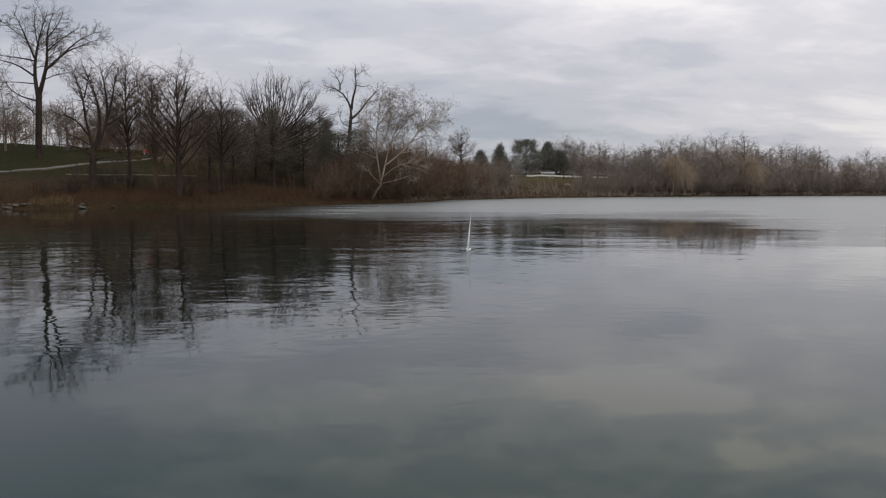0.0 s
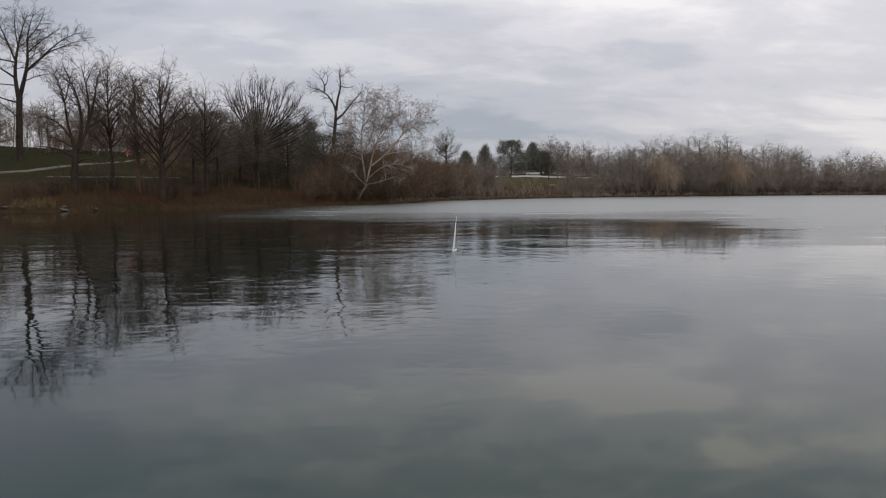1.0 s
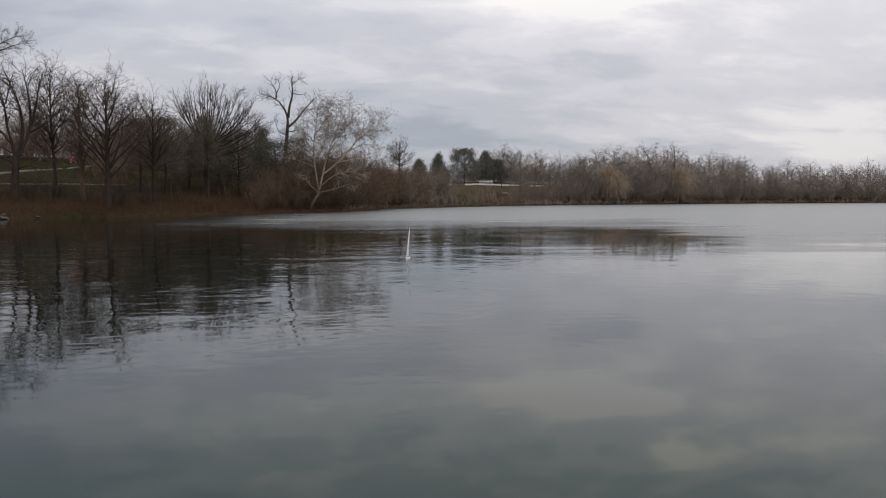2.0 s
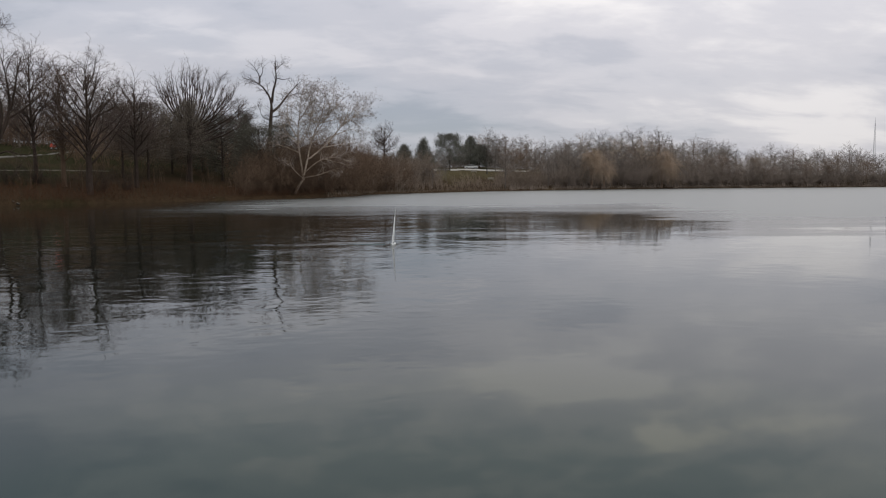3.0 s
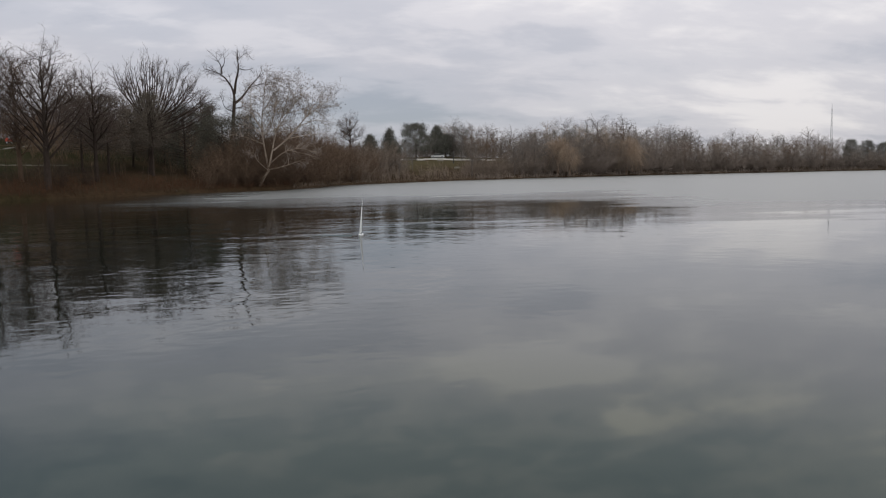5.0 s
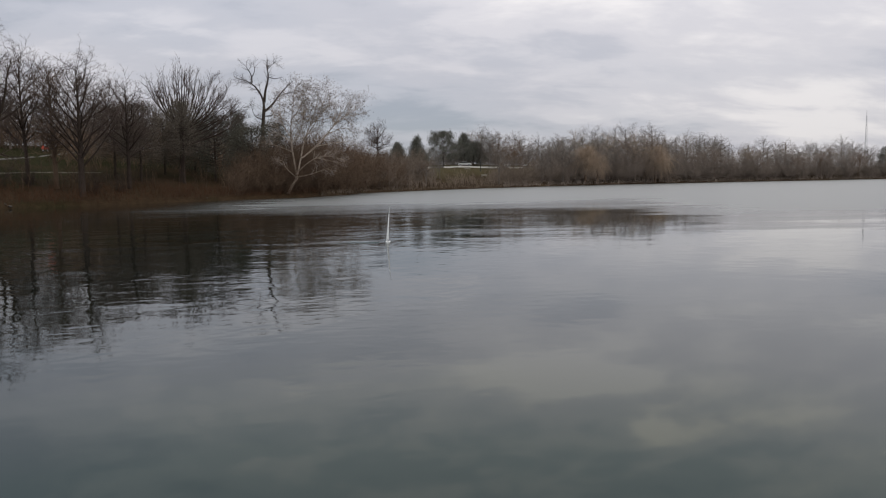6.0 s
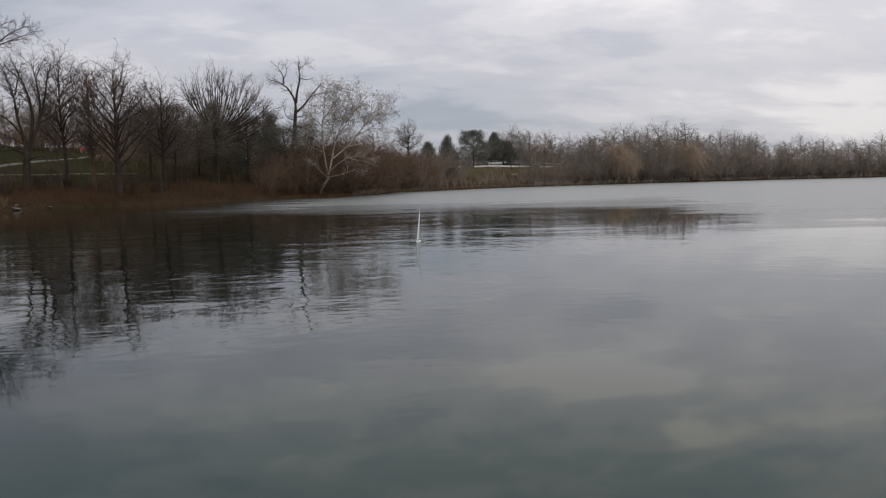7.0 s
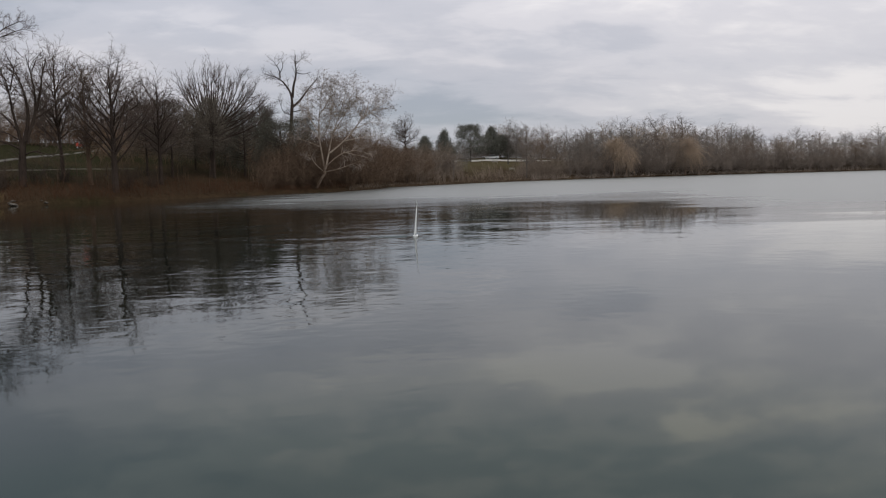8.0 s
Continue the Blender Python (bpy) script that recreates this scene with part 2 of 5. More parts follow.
def water_material():
    m, t, b = material("lake_water")
    v = coords(t)
    s = t.nodes.new("ShaderNodeSeparateXYZ")
    t.links.new(v, s.inputs[0])
    # the breeze ruffles the open water beyond the lee of the wooded bank
    edge = noise_node(t, mapped(t, v, (0.06, 0.22, 1)), 1.0, 5, 0.62, 0.4)
    reach = math_node(t, "ADD", s.outputs[1], math_node(t, "MULTIPLY", math_node(t, "SUBTRACT", edge, 0.5), 42.0))
    # towards the open end of the lake the breeze reaches nearer
    side = math_node(t, "DIVIDE", s.outputs[0], math_node(t, "MAXIMUM", s.outputs[1], 1.0))
    nearer = ramp(t, math_node(t, "ADD", side, math_node(t, "MULTIPLY", math_node(t, "SUBTRACT", edge, 0.5), 0.25)), [(0.33, 0.0), (0.62, 1.0)], True)
    reach = math_node(t, "MULTIPLY", reach, math_node(t, "ADD", 1.0, math_node(t, "MULTIPLY", nearer, 0.8)))
    far = ramp(t, math_node(t, "DIVIDE", reach, 100.0), [(0.40, 0.0), (0.54, 0.6), (0.74, 1.0)], True)
    lee = math_node(t, "ADD", math_node(t, "ADD", s.outputs[0], 30.0), math_node(t, "MULTIPLY", math_node(t, "SUBTRACT", edge, 0.5), 18.0))
    open_water = ramp(t, math_node(t, "DIVIDE", lee, 30.0), [(0.1, 0.0), (0.8, 1.0)], True)
    ruffle = math_node(t, "MULTIPLY", far, open_water)
    swell = noise_node(t, mapped(t, v, (0.9, 1.0, 1), 8), 0.62, 1, 0.4, 0.4)
    chop = noise_node(t, mapped(t, v, (1.0, 1.3, 1), -6), 2.6, 1, 0.4, 0.3)
    calm = ramp(t, noise_node(t, mapped(t, v, (0.05, 0.16, 1), 5), 1.0, 3, 0.55), [(0.35, 0.35), (0.65, 1.0)])
    near = ramp(t, math_node(t, "DIVIDE", s.outputs[1], 30.0), [(0.20, 0.10), (0.36, 0.55), (0.75, 1.0)])
    h = math_node(t, "ADD", swell, math_node(t, "MULTIPLY", chop, 0.32))
    quiet = ramp(t, side, [(0.05, 1.0), (0.32, 0.28)])
    h = math_node(t, "MULTIPLY", math_node(t, "MULTIPLY", h, quiet), math_node(t, "ADD", 0.36, math_node(t, "MULTIPLY", open_water, 0.64)))
    h = math_node(t, "MULTIPLY", math_node(t, "MULTIPLY", h, calm), near)
    h = math_node(t, "MULTIPLY", h, math_node(t, "SUBTRACT", 1.0, math_node(t, "MULTIPLY", ruffle, 0.8)))
    bump(t, h, 0.036, b, 1.0)
    b.inputs["Base Color"].default_value = (0.0035, 0.0058, 0.0042, 1)
    t.links.new(mix(t, math_node(t, "MULTIPLY", ruffle, 6.0, True), (0.58, 1.0, 0.93), (1.0, 0.985, 0.985)), b.inputs["Specular Tint"])
    t.links.new(math_node(t, "ADD", 0.03, math_node(t, "MULTIPLY", ruffle, 0.27)), b.inputs["Roughness"])
    t.links.new(math_node(t, "ADD", 1.37, math_node(t, "MULTIPLY", ruffle, 2.5)), b.inputs["IOR"])
    return m


GROUND, WATER = ground_material(), water_material()

# ---- the lake's outline and the land round it, by bearing and distance from the standing place ----
SHORE_AZ = [-100, -60, -31, -26, -18, -10, -4, -0.8, 0.0, 4.2, 9.4, 17.7, 25, 31, 39, 60, 100]
SHORE_R = [60, 75, 88, 86, 94, 101, 110, 128, 146, 172, 205, 256, 300, 330, 375, 300, 160]
HILL_AZ = [-100, -32, -14, -8, -3, 1, 5, 8, 12, 16, 24, 40, 100]
HILL_H = [1.0, 1.0, 0.92, 0.62, 0.5, 0.6, 0.75, 0.8, 0.75, 0.7, 0.6, 0.5, 0.5]
RISE_S = [-30, -6, 0, 0.7, 3, 10, 20, 40, 60, 120, 400, 4500]
RISE_Z = [-3, -1.6, -0.05, 0.45, 0.9, 2.3, 4.3, 8.0, 10.0, 10.6, 10.6, 10.6]


def shore(az):
    far = float(np.interp(az, SHORE_AZ, SHORE_R))
    far *= 1 + 0.018 * noise.noise(Vector((az * 0.35, 0, 3))) + 0.012 * noise.noise(Vector((az * 1.3, 5, 3)))
    back = abs(az) - 90
    if back > 0.2:
        return min(far, 0.8 / max(math.sin(radians(back)), 0.004))
    return far


def behind(az):
    """The near bank keeps a little way in front of the standing place."""
    return 2.0 * min(max((abs(az) - 60) / 60, 0), 1)


def rise(az, s, x, y):
    z = float(np.interp(s, RISE_S, RISE_Z))
    if s > 0:
        k = float(np.interp(az, HILL_AZ, HILL_H)) if abs(az) < 90 else 0.25
        z = z if z < 0.5 else 0.5 + (z - 0.5) * k
        z += (0.35 * noise.noise(Vector((x * 0.06, y * 0.06, 1))) + 0.12 * noise.noise(Vector((x * 0.3, y * 0.3, 2)))) * min(1, s / 8)
        if abs(az) > 90:
            z = min(z, 0.3 + 0.01 * s)
    return z


def spot(az, s):
    """A place s metres behind the waterline, on the ground, at a bearing."""
    r = shore(az) + s
    x, y = r * math.sin(radians(az)), r * math.cos(radians(az)) + behind(az)
    return Vector((x, y, rise(az, s, x, y)))


def fill(mesh, verts, loops, sizes):
    verts = np.asarray(verts, np.float32).reshape(-1, 3)
    loops, sizes = np.asarray(loops, np.int32).ravel(), np.asarray(sizes, np.int32)
    mesh.vertices.add(len(verts))
    mesh.vertices.foreach_set("co", verts.ravel())
    mesh.loops.add(len(loops))
    mesh.loops.foreach_set("vertex_index", loops)
    mesh.polygons.add(len(sizes))
    starts = np.concatenate(([0], np.cumsum(sizes)[:-1])).astype(np.int32)
    mesh.polygons.foreach_set("loop_start", starts)
    mesh.update(calc_edges=True)
    mesh.validate()
    return mesh


def solid(name, verts, quads, mat, smooth=True):
    q = np.asarray(quads, np.int32)
    me = fill(bpy.data.meshes.new(name), verts, q, np.full(len(q), q.shape[1]))
    me.materials.append(mat)
    me.polygons.foreach_set("use_smooth", np.full(len(q), smooth))
    return me


def part(name, bm, mat, parent, label=""):
    me = bpy.data.meshes.new(name)
    bm.normal_update()
    bm.to_mesh(me)
    bm.free()
    me.materials.append(mat)
    ob = new(name, me)
    ob.parent = parent
    return tagged(ob, label)


def mesh_part(name, me, parent, label=""):
    ob = new(name, me)
    ob.parent = parent
    return tagged(ob, label)


def build_ground():
    azs = np.concatenate((np.arange(-180, -44, 4.0), np.arange(-44, 46, 0.5), np.arange(46, 180, 4.0)))
    offs = [-30, -14, -6, -2, -0.6, 0, 0.35, 0.7, 1.5, 3, 5, 7.5, 10, 13, 16, 20, 24, 28, 33, 38, 44, 50, 60, 75, 95, 120, 200, 500, 1500, 4500]
    verts, quads = [], []
    for az in azs:
        r0 = shore(az)
        for o in offs:
            r = max(r0 + o, 0.02 * (o + 31)) if o < 0 else r0 + o
            x, y = r * math.sin(radians(az)), r * math.cos(radians(az)) + behind(az)
            verts.append((x, y, rise(az, o if r0 + o > 0.5 else -0.4, x, y)))
    n, m = len(offs), len(azs)
    for i in range(m):
        for j in range(n - 1):
            a, b = i * n + j, ((i + 1) % m) * n + j
            quads.append((a, a + 1, b + 1, b))
    ob = new("ground", solid("ground", verts, quads, GROUND))
    tagged(ob, "winter park lawn and leaf-strewn bank rising from the lake", "ground", kind="structure")


build_ground()
water = new("water", solid("water", [(-450, -20, 0), (450, -20, 0), (450, 450, 0), (-450, 450, 0)], [(0, 1, 2, 3)], WATER))
tagged(water, "calm grey lake water mirroring clouds and bare trees", "lake", kind="structure")


# ---- branching ----
def tubes(groups):
    """Tapered tubes round polylines: groups of (points m x n x 3, radii m x n, sides)."""
    vs, fs, ts, base = [], [], [], 0
    for P, R, k in groups:
        m, n, _ = P.shape
        if m == 0:
            continue
        if k == 1:
            # the finest twigs: three-sided spikes
            A, B = P[:, 0], P[:, -1]
            T = B - A
            T = T / (np.linalg.norm(T, axis=1, keepdims=True) + 1e-9)
            U = np.cross(T, np.where(np.abs(T[:, 2:3]) < 0.85, np.array([0, 0, 1.0]), np.array([1.0, 0, 0])))
            U /= np.linalg.norm(U, axis=1, keepdims=True) + 1e-9
            W = np.cross(T, U)
            r = R[:, :1]
            V = np.stack((A + U * r, A - U * 0.5 * r + W * 0.87 * r, A - U * 0.5 * r - W * 0.87 * r, B), 1)
            i = base + 4 * np.arange(m)[:, None]
            ts.append(np.concatenate((i + [0, 1, 3], i + [1, 2, 3], i + [2, 0, 3])))
            vs.append(V.reshape(-1, 3))
            base += 4 * m
            continue
        T = np.gradient(P, axis=1)
        T /= np.linalg.norm(T, axis=2, keepdims=True) + 1e-9
        ref = np.where(np.abs(T[:, :1, 2:3]) < 0.85, np.array([0, 0, 1.0]), np.array([1.0, 0, 0]))
        U = np.cross(T, np.broadcast_to(ref, T.shape))
        U /= np.linalg.norm(U, axis=2, keepdims=True) + 1e-9
        W = np.cross(T, U)
        a = np.arange(k) * 2 * np.pi / k
        V = P[:, :, None] + R[:, :, None, None] * (np.cos(a)[:, None] * U[:, :, None] + np.sin(a)[:, None] * W[:, :, None])
        idx = base + np.arange(m * n * k).reshape(m, n, k)
        nxt = np.roll(idx, -1, axis=2)
        fs.append(np.stack((idx[:, :-1], nxt[:, :-1], nxt[:, 1:], idx[:, 1:]), -1).reshape(-1, 4))
        vs.append(V.reshape(-1, 3))
        base += m * n * k
    return np.concatenate(vs), fs, ts


def tube_mesh(name, groups, mat):
    v, fs, ts = tubes(groups)
    loops = np.concatenate([a.ravel() for a in fs + ts])
    sizes = np.concatenate([np.full(len(a), a.shape[1]) for a in fs + ts])
    me = fill(bpy.data.meshes.new(name), v, loops, sizes)
    me.materials.append(mat)
    me.polygons.foreach_set("use_smooth", np.ones(len(sizes), bool))
    return me


def limb(points, r0, r1, n=10):
    """One limb: a smooth polyline through a few local points, tapering."""
    p = np.array(points, float)
    d = np.concatenate(([0], np.cumsum(np.linalg.norm(np.diff(p, axis=0), axis=1))))
    u = np.linspace(0, d[-1], n)
    q = np.stack([np.interp(u, d, p[:, i]) for i in range(3)], 1)
    for _ in range(2):
        q[1:-1] = 0.25 * q[:-2] + 0.5 * q[1:-1] + 0.25 * q[2:]
    return q, np.linspace(r0, r1, n)


def pack(limbs):
    return np.stack([l[0] for l in limbs]), np.stack([l[1] for l in limbs])


def sprout(rng, P, R, per_m, tmin, angle, ratio, n, wob, lift, rmax, rmin=0.008, fall=0.6, lmin=0.25, lmax=99.0, flat=0.0):
    """Children along every limb: per_m of them a metre, leaving at about that angle, each of a length in ratio to its parent's."""
    m, k, _ = P.shape
    L = np.linalg.norm(np.diff(P, axis=1), axis=2).sum(1)
    cnt = np.maximum(1, rng.poisson(per_m * L * (1 - tmin)))
    par = np.repeat(np.arange(m), cnt)
    c = len(par)
    t = tmin + (1 - tmin) * rng.random(c) ** 0.85
    x = t * (k - 1)
    i = np.minimum(x.astype(int), k - 2)
    w = (x - i)[:, None]
    p0 = P[par, i] * (1 - w) + P[par, i + 1] * w
    r0 = R[par, i] * (1 - w[:, 0]) + R[par, i + 1] * w[:, 0]
    T = P[par, i + 1] - P[par, i]
    T /= np.linalg.norm(T, axis=1, keepdims=True) + 1e-9
    rnd = rng.normal(size=(c, 3))
    rnd[:, 2] *= 1 - flat
    N = rnd - (rnd * T).sum(1, keepdims=True) * T
    N /= np.linalg.norm(N, axis=1, keepdims=True) + 1e-9
    a = np.radians(np.clip(rng.normal(angle, angle * 0.28, c), 5, 110))[:, None]
    D = np.cos(a) * T + np.sin(a) * N
    length = np.clip(ratio * L[par] * (1 - fall * (t - tmin) / (1 - tmin)) * rng.uniform(0.6, 1.25, c), lmin, lmax)
    step = (length / (n - 1))[:, None]
    Q = np.empty((c, n, 3))
    Q[:, 0] = p0
    for j in range(1, n):
        D = D + rng.normal(0, wob, (c, 3)) + np.array([0, 0, lift])
        D /= np.linalg.norm(D, axis=1, keepdims=True) + 1e-9
        Q[:, j] = Q[:, j - 1] + D * step
    rb = np.clip(np.minimum(r0 * 0.75, rmax * length / max(length.max(), 1e-6) + rmin), rmin, None)
    return Q, rb[:, None] * np.linspace(1, 0.35, n)[None, :]


def tree_thing(name, az, s, label, category="tree", group="", size=(1.0, 1.0)):
    """size: across and upwards."""
    ob = new(name)
    ob.matrix_basis = Matrix.Translation(spot(az, s)) @ pose(0, 0, 0, 0, 0, -az) @ Matrix.Diagonal((size[0], size[0], size[1], 1))
    return tagged(ob, label, category, group)


def dress(ob, rng, limbs, mat, levels, twig_mat=None, trunk_name="trunk", sides=8, stout=1.0):
    """A bare tree from its main limbs: the trunk and limbs each a part, the branches and twigs the crown."""
    P, R = pack(limbs)
    R = R * stout
    for i in range(len(limbs)):
        mesh_part(trunk_name if i == 0 else "limb", tube_mesh("limb", [(P[i:i + 1], R[i:i + 1], sides)], mat), ob)
    groups, src = [], (P, R)
    for lev in levels:
        Q, W = sprout(rng, *src, **lev)
        groups.append((Q, W, 4 if len(groups) == 0 else 1 if Q.shape[1] == 2 else 3))
        src = (Q, W)
    mesh_part("crown", tube_mesh("crown", groups, twig_mat or (TWIG_BROWN if mat is BARK_DARK else mat)), ob)
    return groups


def crown_levels(d1=1.0, d2=1.0, spread=42, lift=0.05, r1=0.45, fine=0.012, tmin=0.25, wob=0.14, d3=1.0):
    return [
        dict(per_m=1.9 * d1, tmin=tmin, angle=spread, ratio=r1, n=6, wob=wob, lift=lift, rmax=0.045, rmin=0.020, lmin=1.4, fall=0.45),
        dict(per_m=2.4 * d2, tmin=0.12, angle=spread, ratio=0.48, n=3, wob=wob, lift=lift, rmax=0.016, rmin=0.013, lmin=0.9, fall=0.4),
        dict(per_m=2.5 * d3, tmin=0.15, angle=spread, ratio=0.6, n=2, wob=wob, lift=lift, rmax=0.004, rmin=fine, lmin=0.5, lmax=1.2, fall=0.3),
    ]


def oval_limbs(rng, H, r, width, whorl=20, fork=0.30, low=-0.05, lean=0.0):
    """A tree whose limbs leave the trunk low, sweep out and then up, and end on an egg-shaped crown."""
    bend = rng.normal(0, 0.02 * H, 2)
    trunk = limb([(0, 0, -0.3), (bend[0] * 0.4, 0, 0.3 * H), (bend[0] + lean * 0.6 * H, bend[1], 0.6 * H), (bend[0] * 0.5 + lean * H, 0, 0.9 * H)], r, 0.03)
    out = [trunk]
    for i in range(whorl):
        u = (i + 0.5 * rng.random()) / whorl
        a = i * 2.4 + rng.uniform(-0.45, 0.45)
        e = math.asin(low + (0.95 - low) * u ** 1.15)
        x = 9 / 0.9 * (fork + (0.72 - fork) * u) * rng.uniform(0.9, 1.06)
        j = min(int(x), 8)
        p0 = trunk[0][j] * (1 - (x - j)) + trunk[0][j + 1] * (x - j)
        f = rng.uniform(0.84, 1.06)
        tip = np.array([math.cos(e) * math.cos(a) * width * f, math.cos(e) * math.sin(a) * width * f, (0.58 + 0.42 * math.sin(e)) * H * (0.5 + 0.5 * f)])
        tip[:2] += trunk[0][j][:2]
        d = tip - p0
        m1 = p0 + d * np.array([0.37, 0.37, 0.31]) + rng.normal(0, 0.016 * H, 3)
        m2 = p0 + d * np.array([0.73, 0.73, 0.65]) + rng.normal(0, 0.016 * H, 3)
        out.append(limb([p0, m1, m2, tip], r * (0.32 - 0.14 * u), 0.016))
    return out


def leaves(rng, centres, sizes, mat, name, per=12, spread=0.5, flat=0.6, droop=0.0):
    """Small four-cornered leaves or sprays scattered about the centres."""
    c = np.repeat(np.asarray(centres), per, axis=0)
    c = c + rng.normal(0, spread, c.shape) * np.array([1, 1, flat])
    m = len(c)
    u = rng.normal(size=(m, 3)) - np.array([0, 0, droop])
    u /= np.linalg.norm(u, axis=1, keepdims=True)
    w = np.cross(u, rng.normal(size=(m, 3)))
    w /= np.linalg.norm(w, axis=1, keepdims=True)
    s = rng.uniform(sizes[0], sizes[1], (m, 1))
    V = np.stack((c - u * s, c - w * s * 0.45, c + u * s, c + w * s * 0.45), 1).reshape(-1, 3)
    return solid(name, V, np.arange(4 * m).reshape(m, 4), mat, False)


# ---- the tall trees of the wooded bank ----
def tall_cottonwood():
    """The tallest tree: a trunk that forks into two upright leaders, with heavy limbs to one side."""
    ob = tree_thing("bare_tree", -28.6, 33, "tall dark bare forked tree on the grassy rise", "tree", "bare trees on the bank")
    r = np.random.default_rng(3)
    L = [
        limb([(0.1, 0, -0.4), (0.2, 0, 4), (0.4, 0, 8.8)], 0.56, 0.46),
        limb([(0.3, 0, 8.6), (-0.1, 0.3, 11.5), (0.1, 0.4, 13.9), (0.9, 0.4, 17.6), (1.9, 0.3, 20.6)], 0.36, 0.03),
        limb([(0.4, 0, 8.6), (1.2, -0.4, 11.6), (1.8, -0.3, 14.0), (1.5, -0.2, 17.2), (2.6, 0, 20.4)], 0.38, 0.03),
        limb([(1.4, -0.4, 12.4), (4.0, -1.0, 15.0), (5.6, -1.2, 15.9), (7.2, -1.0, 16.3)], 0.25, 0.03),
        limb([(3.6, -0.9, 14.7), (6.2, 0.2, 17.4), (8.7, 0.6, 18.7)], 0.15, 0.03),
        limb([(1.7, -0.3, 15.0), (3.0, 0.8, 16.6), (5.9, 1.2, 19.0)], 0.15, 0.03),
        limb([(5.8, -1.2, 15.9), (7.8, -0.8, 17.0), (9.8, -0.6, 17.4)], 0.09, 0.02),
        limb([(-0.1, 0.3, 11.5), (-2.1, -0.6, 12.8), (-5.2, -1.2, 13.4)], 0.18, 0.03),
        limb([(0.1, 0.4, 13.6), (-1.8, 1.0, 14.0), (-5.0, 1.4, 14.2)], 0.14, 0.03),
        limb([(0.1, 0.4, 13.9), (-0.9, 0.2, 16.8), (-2.3, 0.2, 20.2)], 0.18, 0.03),
        limb([(-0.6, 0.2, 16.2), (-2.8, -0.8, 17.8), (-4.6, -1.2, 19.0)], 0.10, 0.03),
        limb([(1.5, -0.2, 16.6), (3.0, -0.8, 18.4), (3.9, -1.0, 20.4)], 0.12, 0.025),
        limb([(0.5, 0.4, 16.0), (0.2, 0.9, 18.6), (0.4, 1.0, 20.8)], 0.11, 0.025),
        limb([(0.2, 0, 8.0), (-2.0, -0.8, 8.4), (-3.4, -1.0, 9.6), (-4.0, -1.2, 11.6)], 0.15, 0.02),
        limb([(-0.1, 0.2, 10.4), (-2.8, 0.9, 10.6), (-5.6, 1.4, 10.2)], 0.10, 0.02),
        limb([(0.3, 0, 5.6), (-1.6, -0.6, 7.6), (-3.6, -1.0, 8.8)], 0.09, 0.02),
        limb([(1.0, 0.2, 11.0), (3.2, 0.8, 12.2), (5.6, 1.0, 12.6)], 0.09, 0.02),
    ]
    dress(ob, r, L, BARK_DARK, crown_levels(1.3, 1.4, 46, 0.02, 0.34, 0.0115, 0.22, 0.16, 2.3), stout=0.85)


def leaning_cluster():
    """A dark tree of several crooked stems leaning apart from one stool."""
    ob = tree_thing("bare_tree", -25.3, 9, "dark bare tree of several crooked leaning stems", "tree", "bare trees on the bank")
    r = np.random.default_rng(5)
    L = [
        limb([(-0.1, 0, -0.4), (0.0, 0, 2.2), (0.2, 0, 4.6)], 0.50, 0.36),
        limb([(0.1, 0, 4.2), (-0.1, 0.2, 6.6), (-0.7, 0.4, 8.2), (-0.6, 0.4, 11.0), (-1.8, 0.5, 13.6)], 0.21, 0.03),
        limb([(-0.6, 0.4, 10.6), (-0.2, 0.0, 12.4), (0.3, -0.2, 14.2)], 0.10, 0.02),
        limb([(0.2, 0, 4.6), (1.1, -0.4, 7.2), (0.8, -0.6, 10.6), (0.0, -0.6, 12.6), (-0.6, -0.5, 14.0)], 0.25, 0.03),
        limb([(0.5, 0, 5.0), (1.7, 0.4, 7.6), (1.9, 0.8, 9.8), (1.6, 0.8, 12.4), (1.1, 0.8, 14.8)], 0.24, 0.03),
        limb([(1.8, 0.5, 8.4), (2.4, 0.2, 10.6), (2.6, 0.0, 12.4), (3.2, 0.0, 14.4)], 0.17, 0.03),
        limb([(1.4, 0.4, 7.4), (3.2, 0.9, 8.6), (5.0, 1.2, 10.8)], 0.13, 0.02),
        limb([(-0.2, 0.2, 6.2), (-1.6, 0.8, 8.2), (-3.6, 1.2, 8.8)], 0.13, 0.02),
        limb([(0.1, 0, 4.0), (-1.4, -0.8, 4.9), (-3.4, -1.4, 5.2), (-4.6, -1.6, 4.8)], 0.14, 0.02),
        limb([(0.2, 0, 3.4), (1.4, -0.9, 4.0), (2.4, -1.2, 3.4), (3.6, -1.2, 3.6)], 0.12, 0.02),
        limb([(0.1, 0, 5.0), (-1.6, 0.8, 6.2), (-3.0, 1.2, 6.4)], 0.10, 0.02),
    ]
    dress(ob, r, L, BARK_DARK, crown_levels(1.3, 1.3, 42, 0.03, 0.36, 0.0105, 0.28, d3=1.6), stout=0.9)


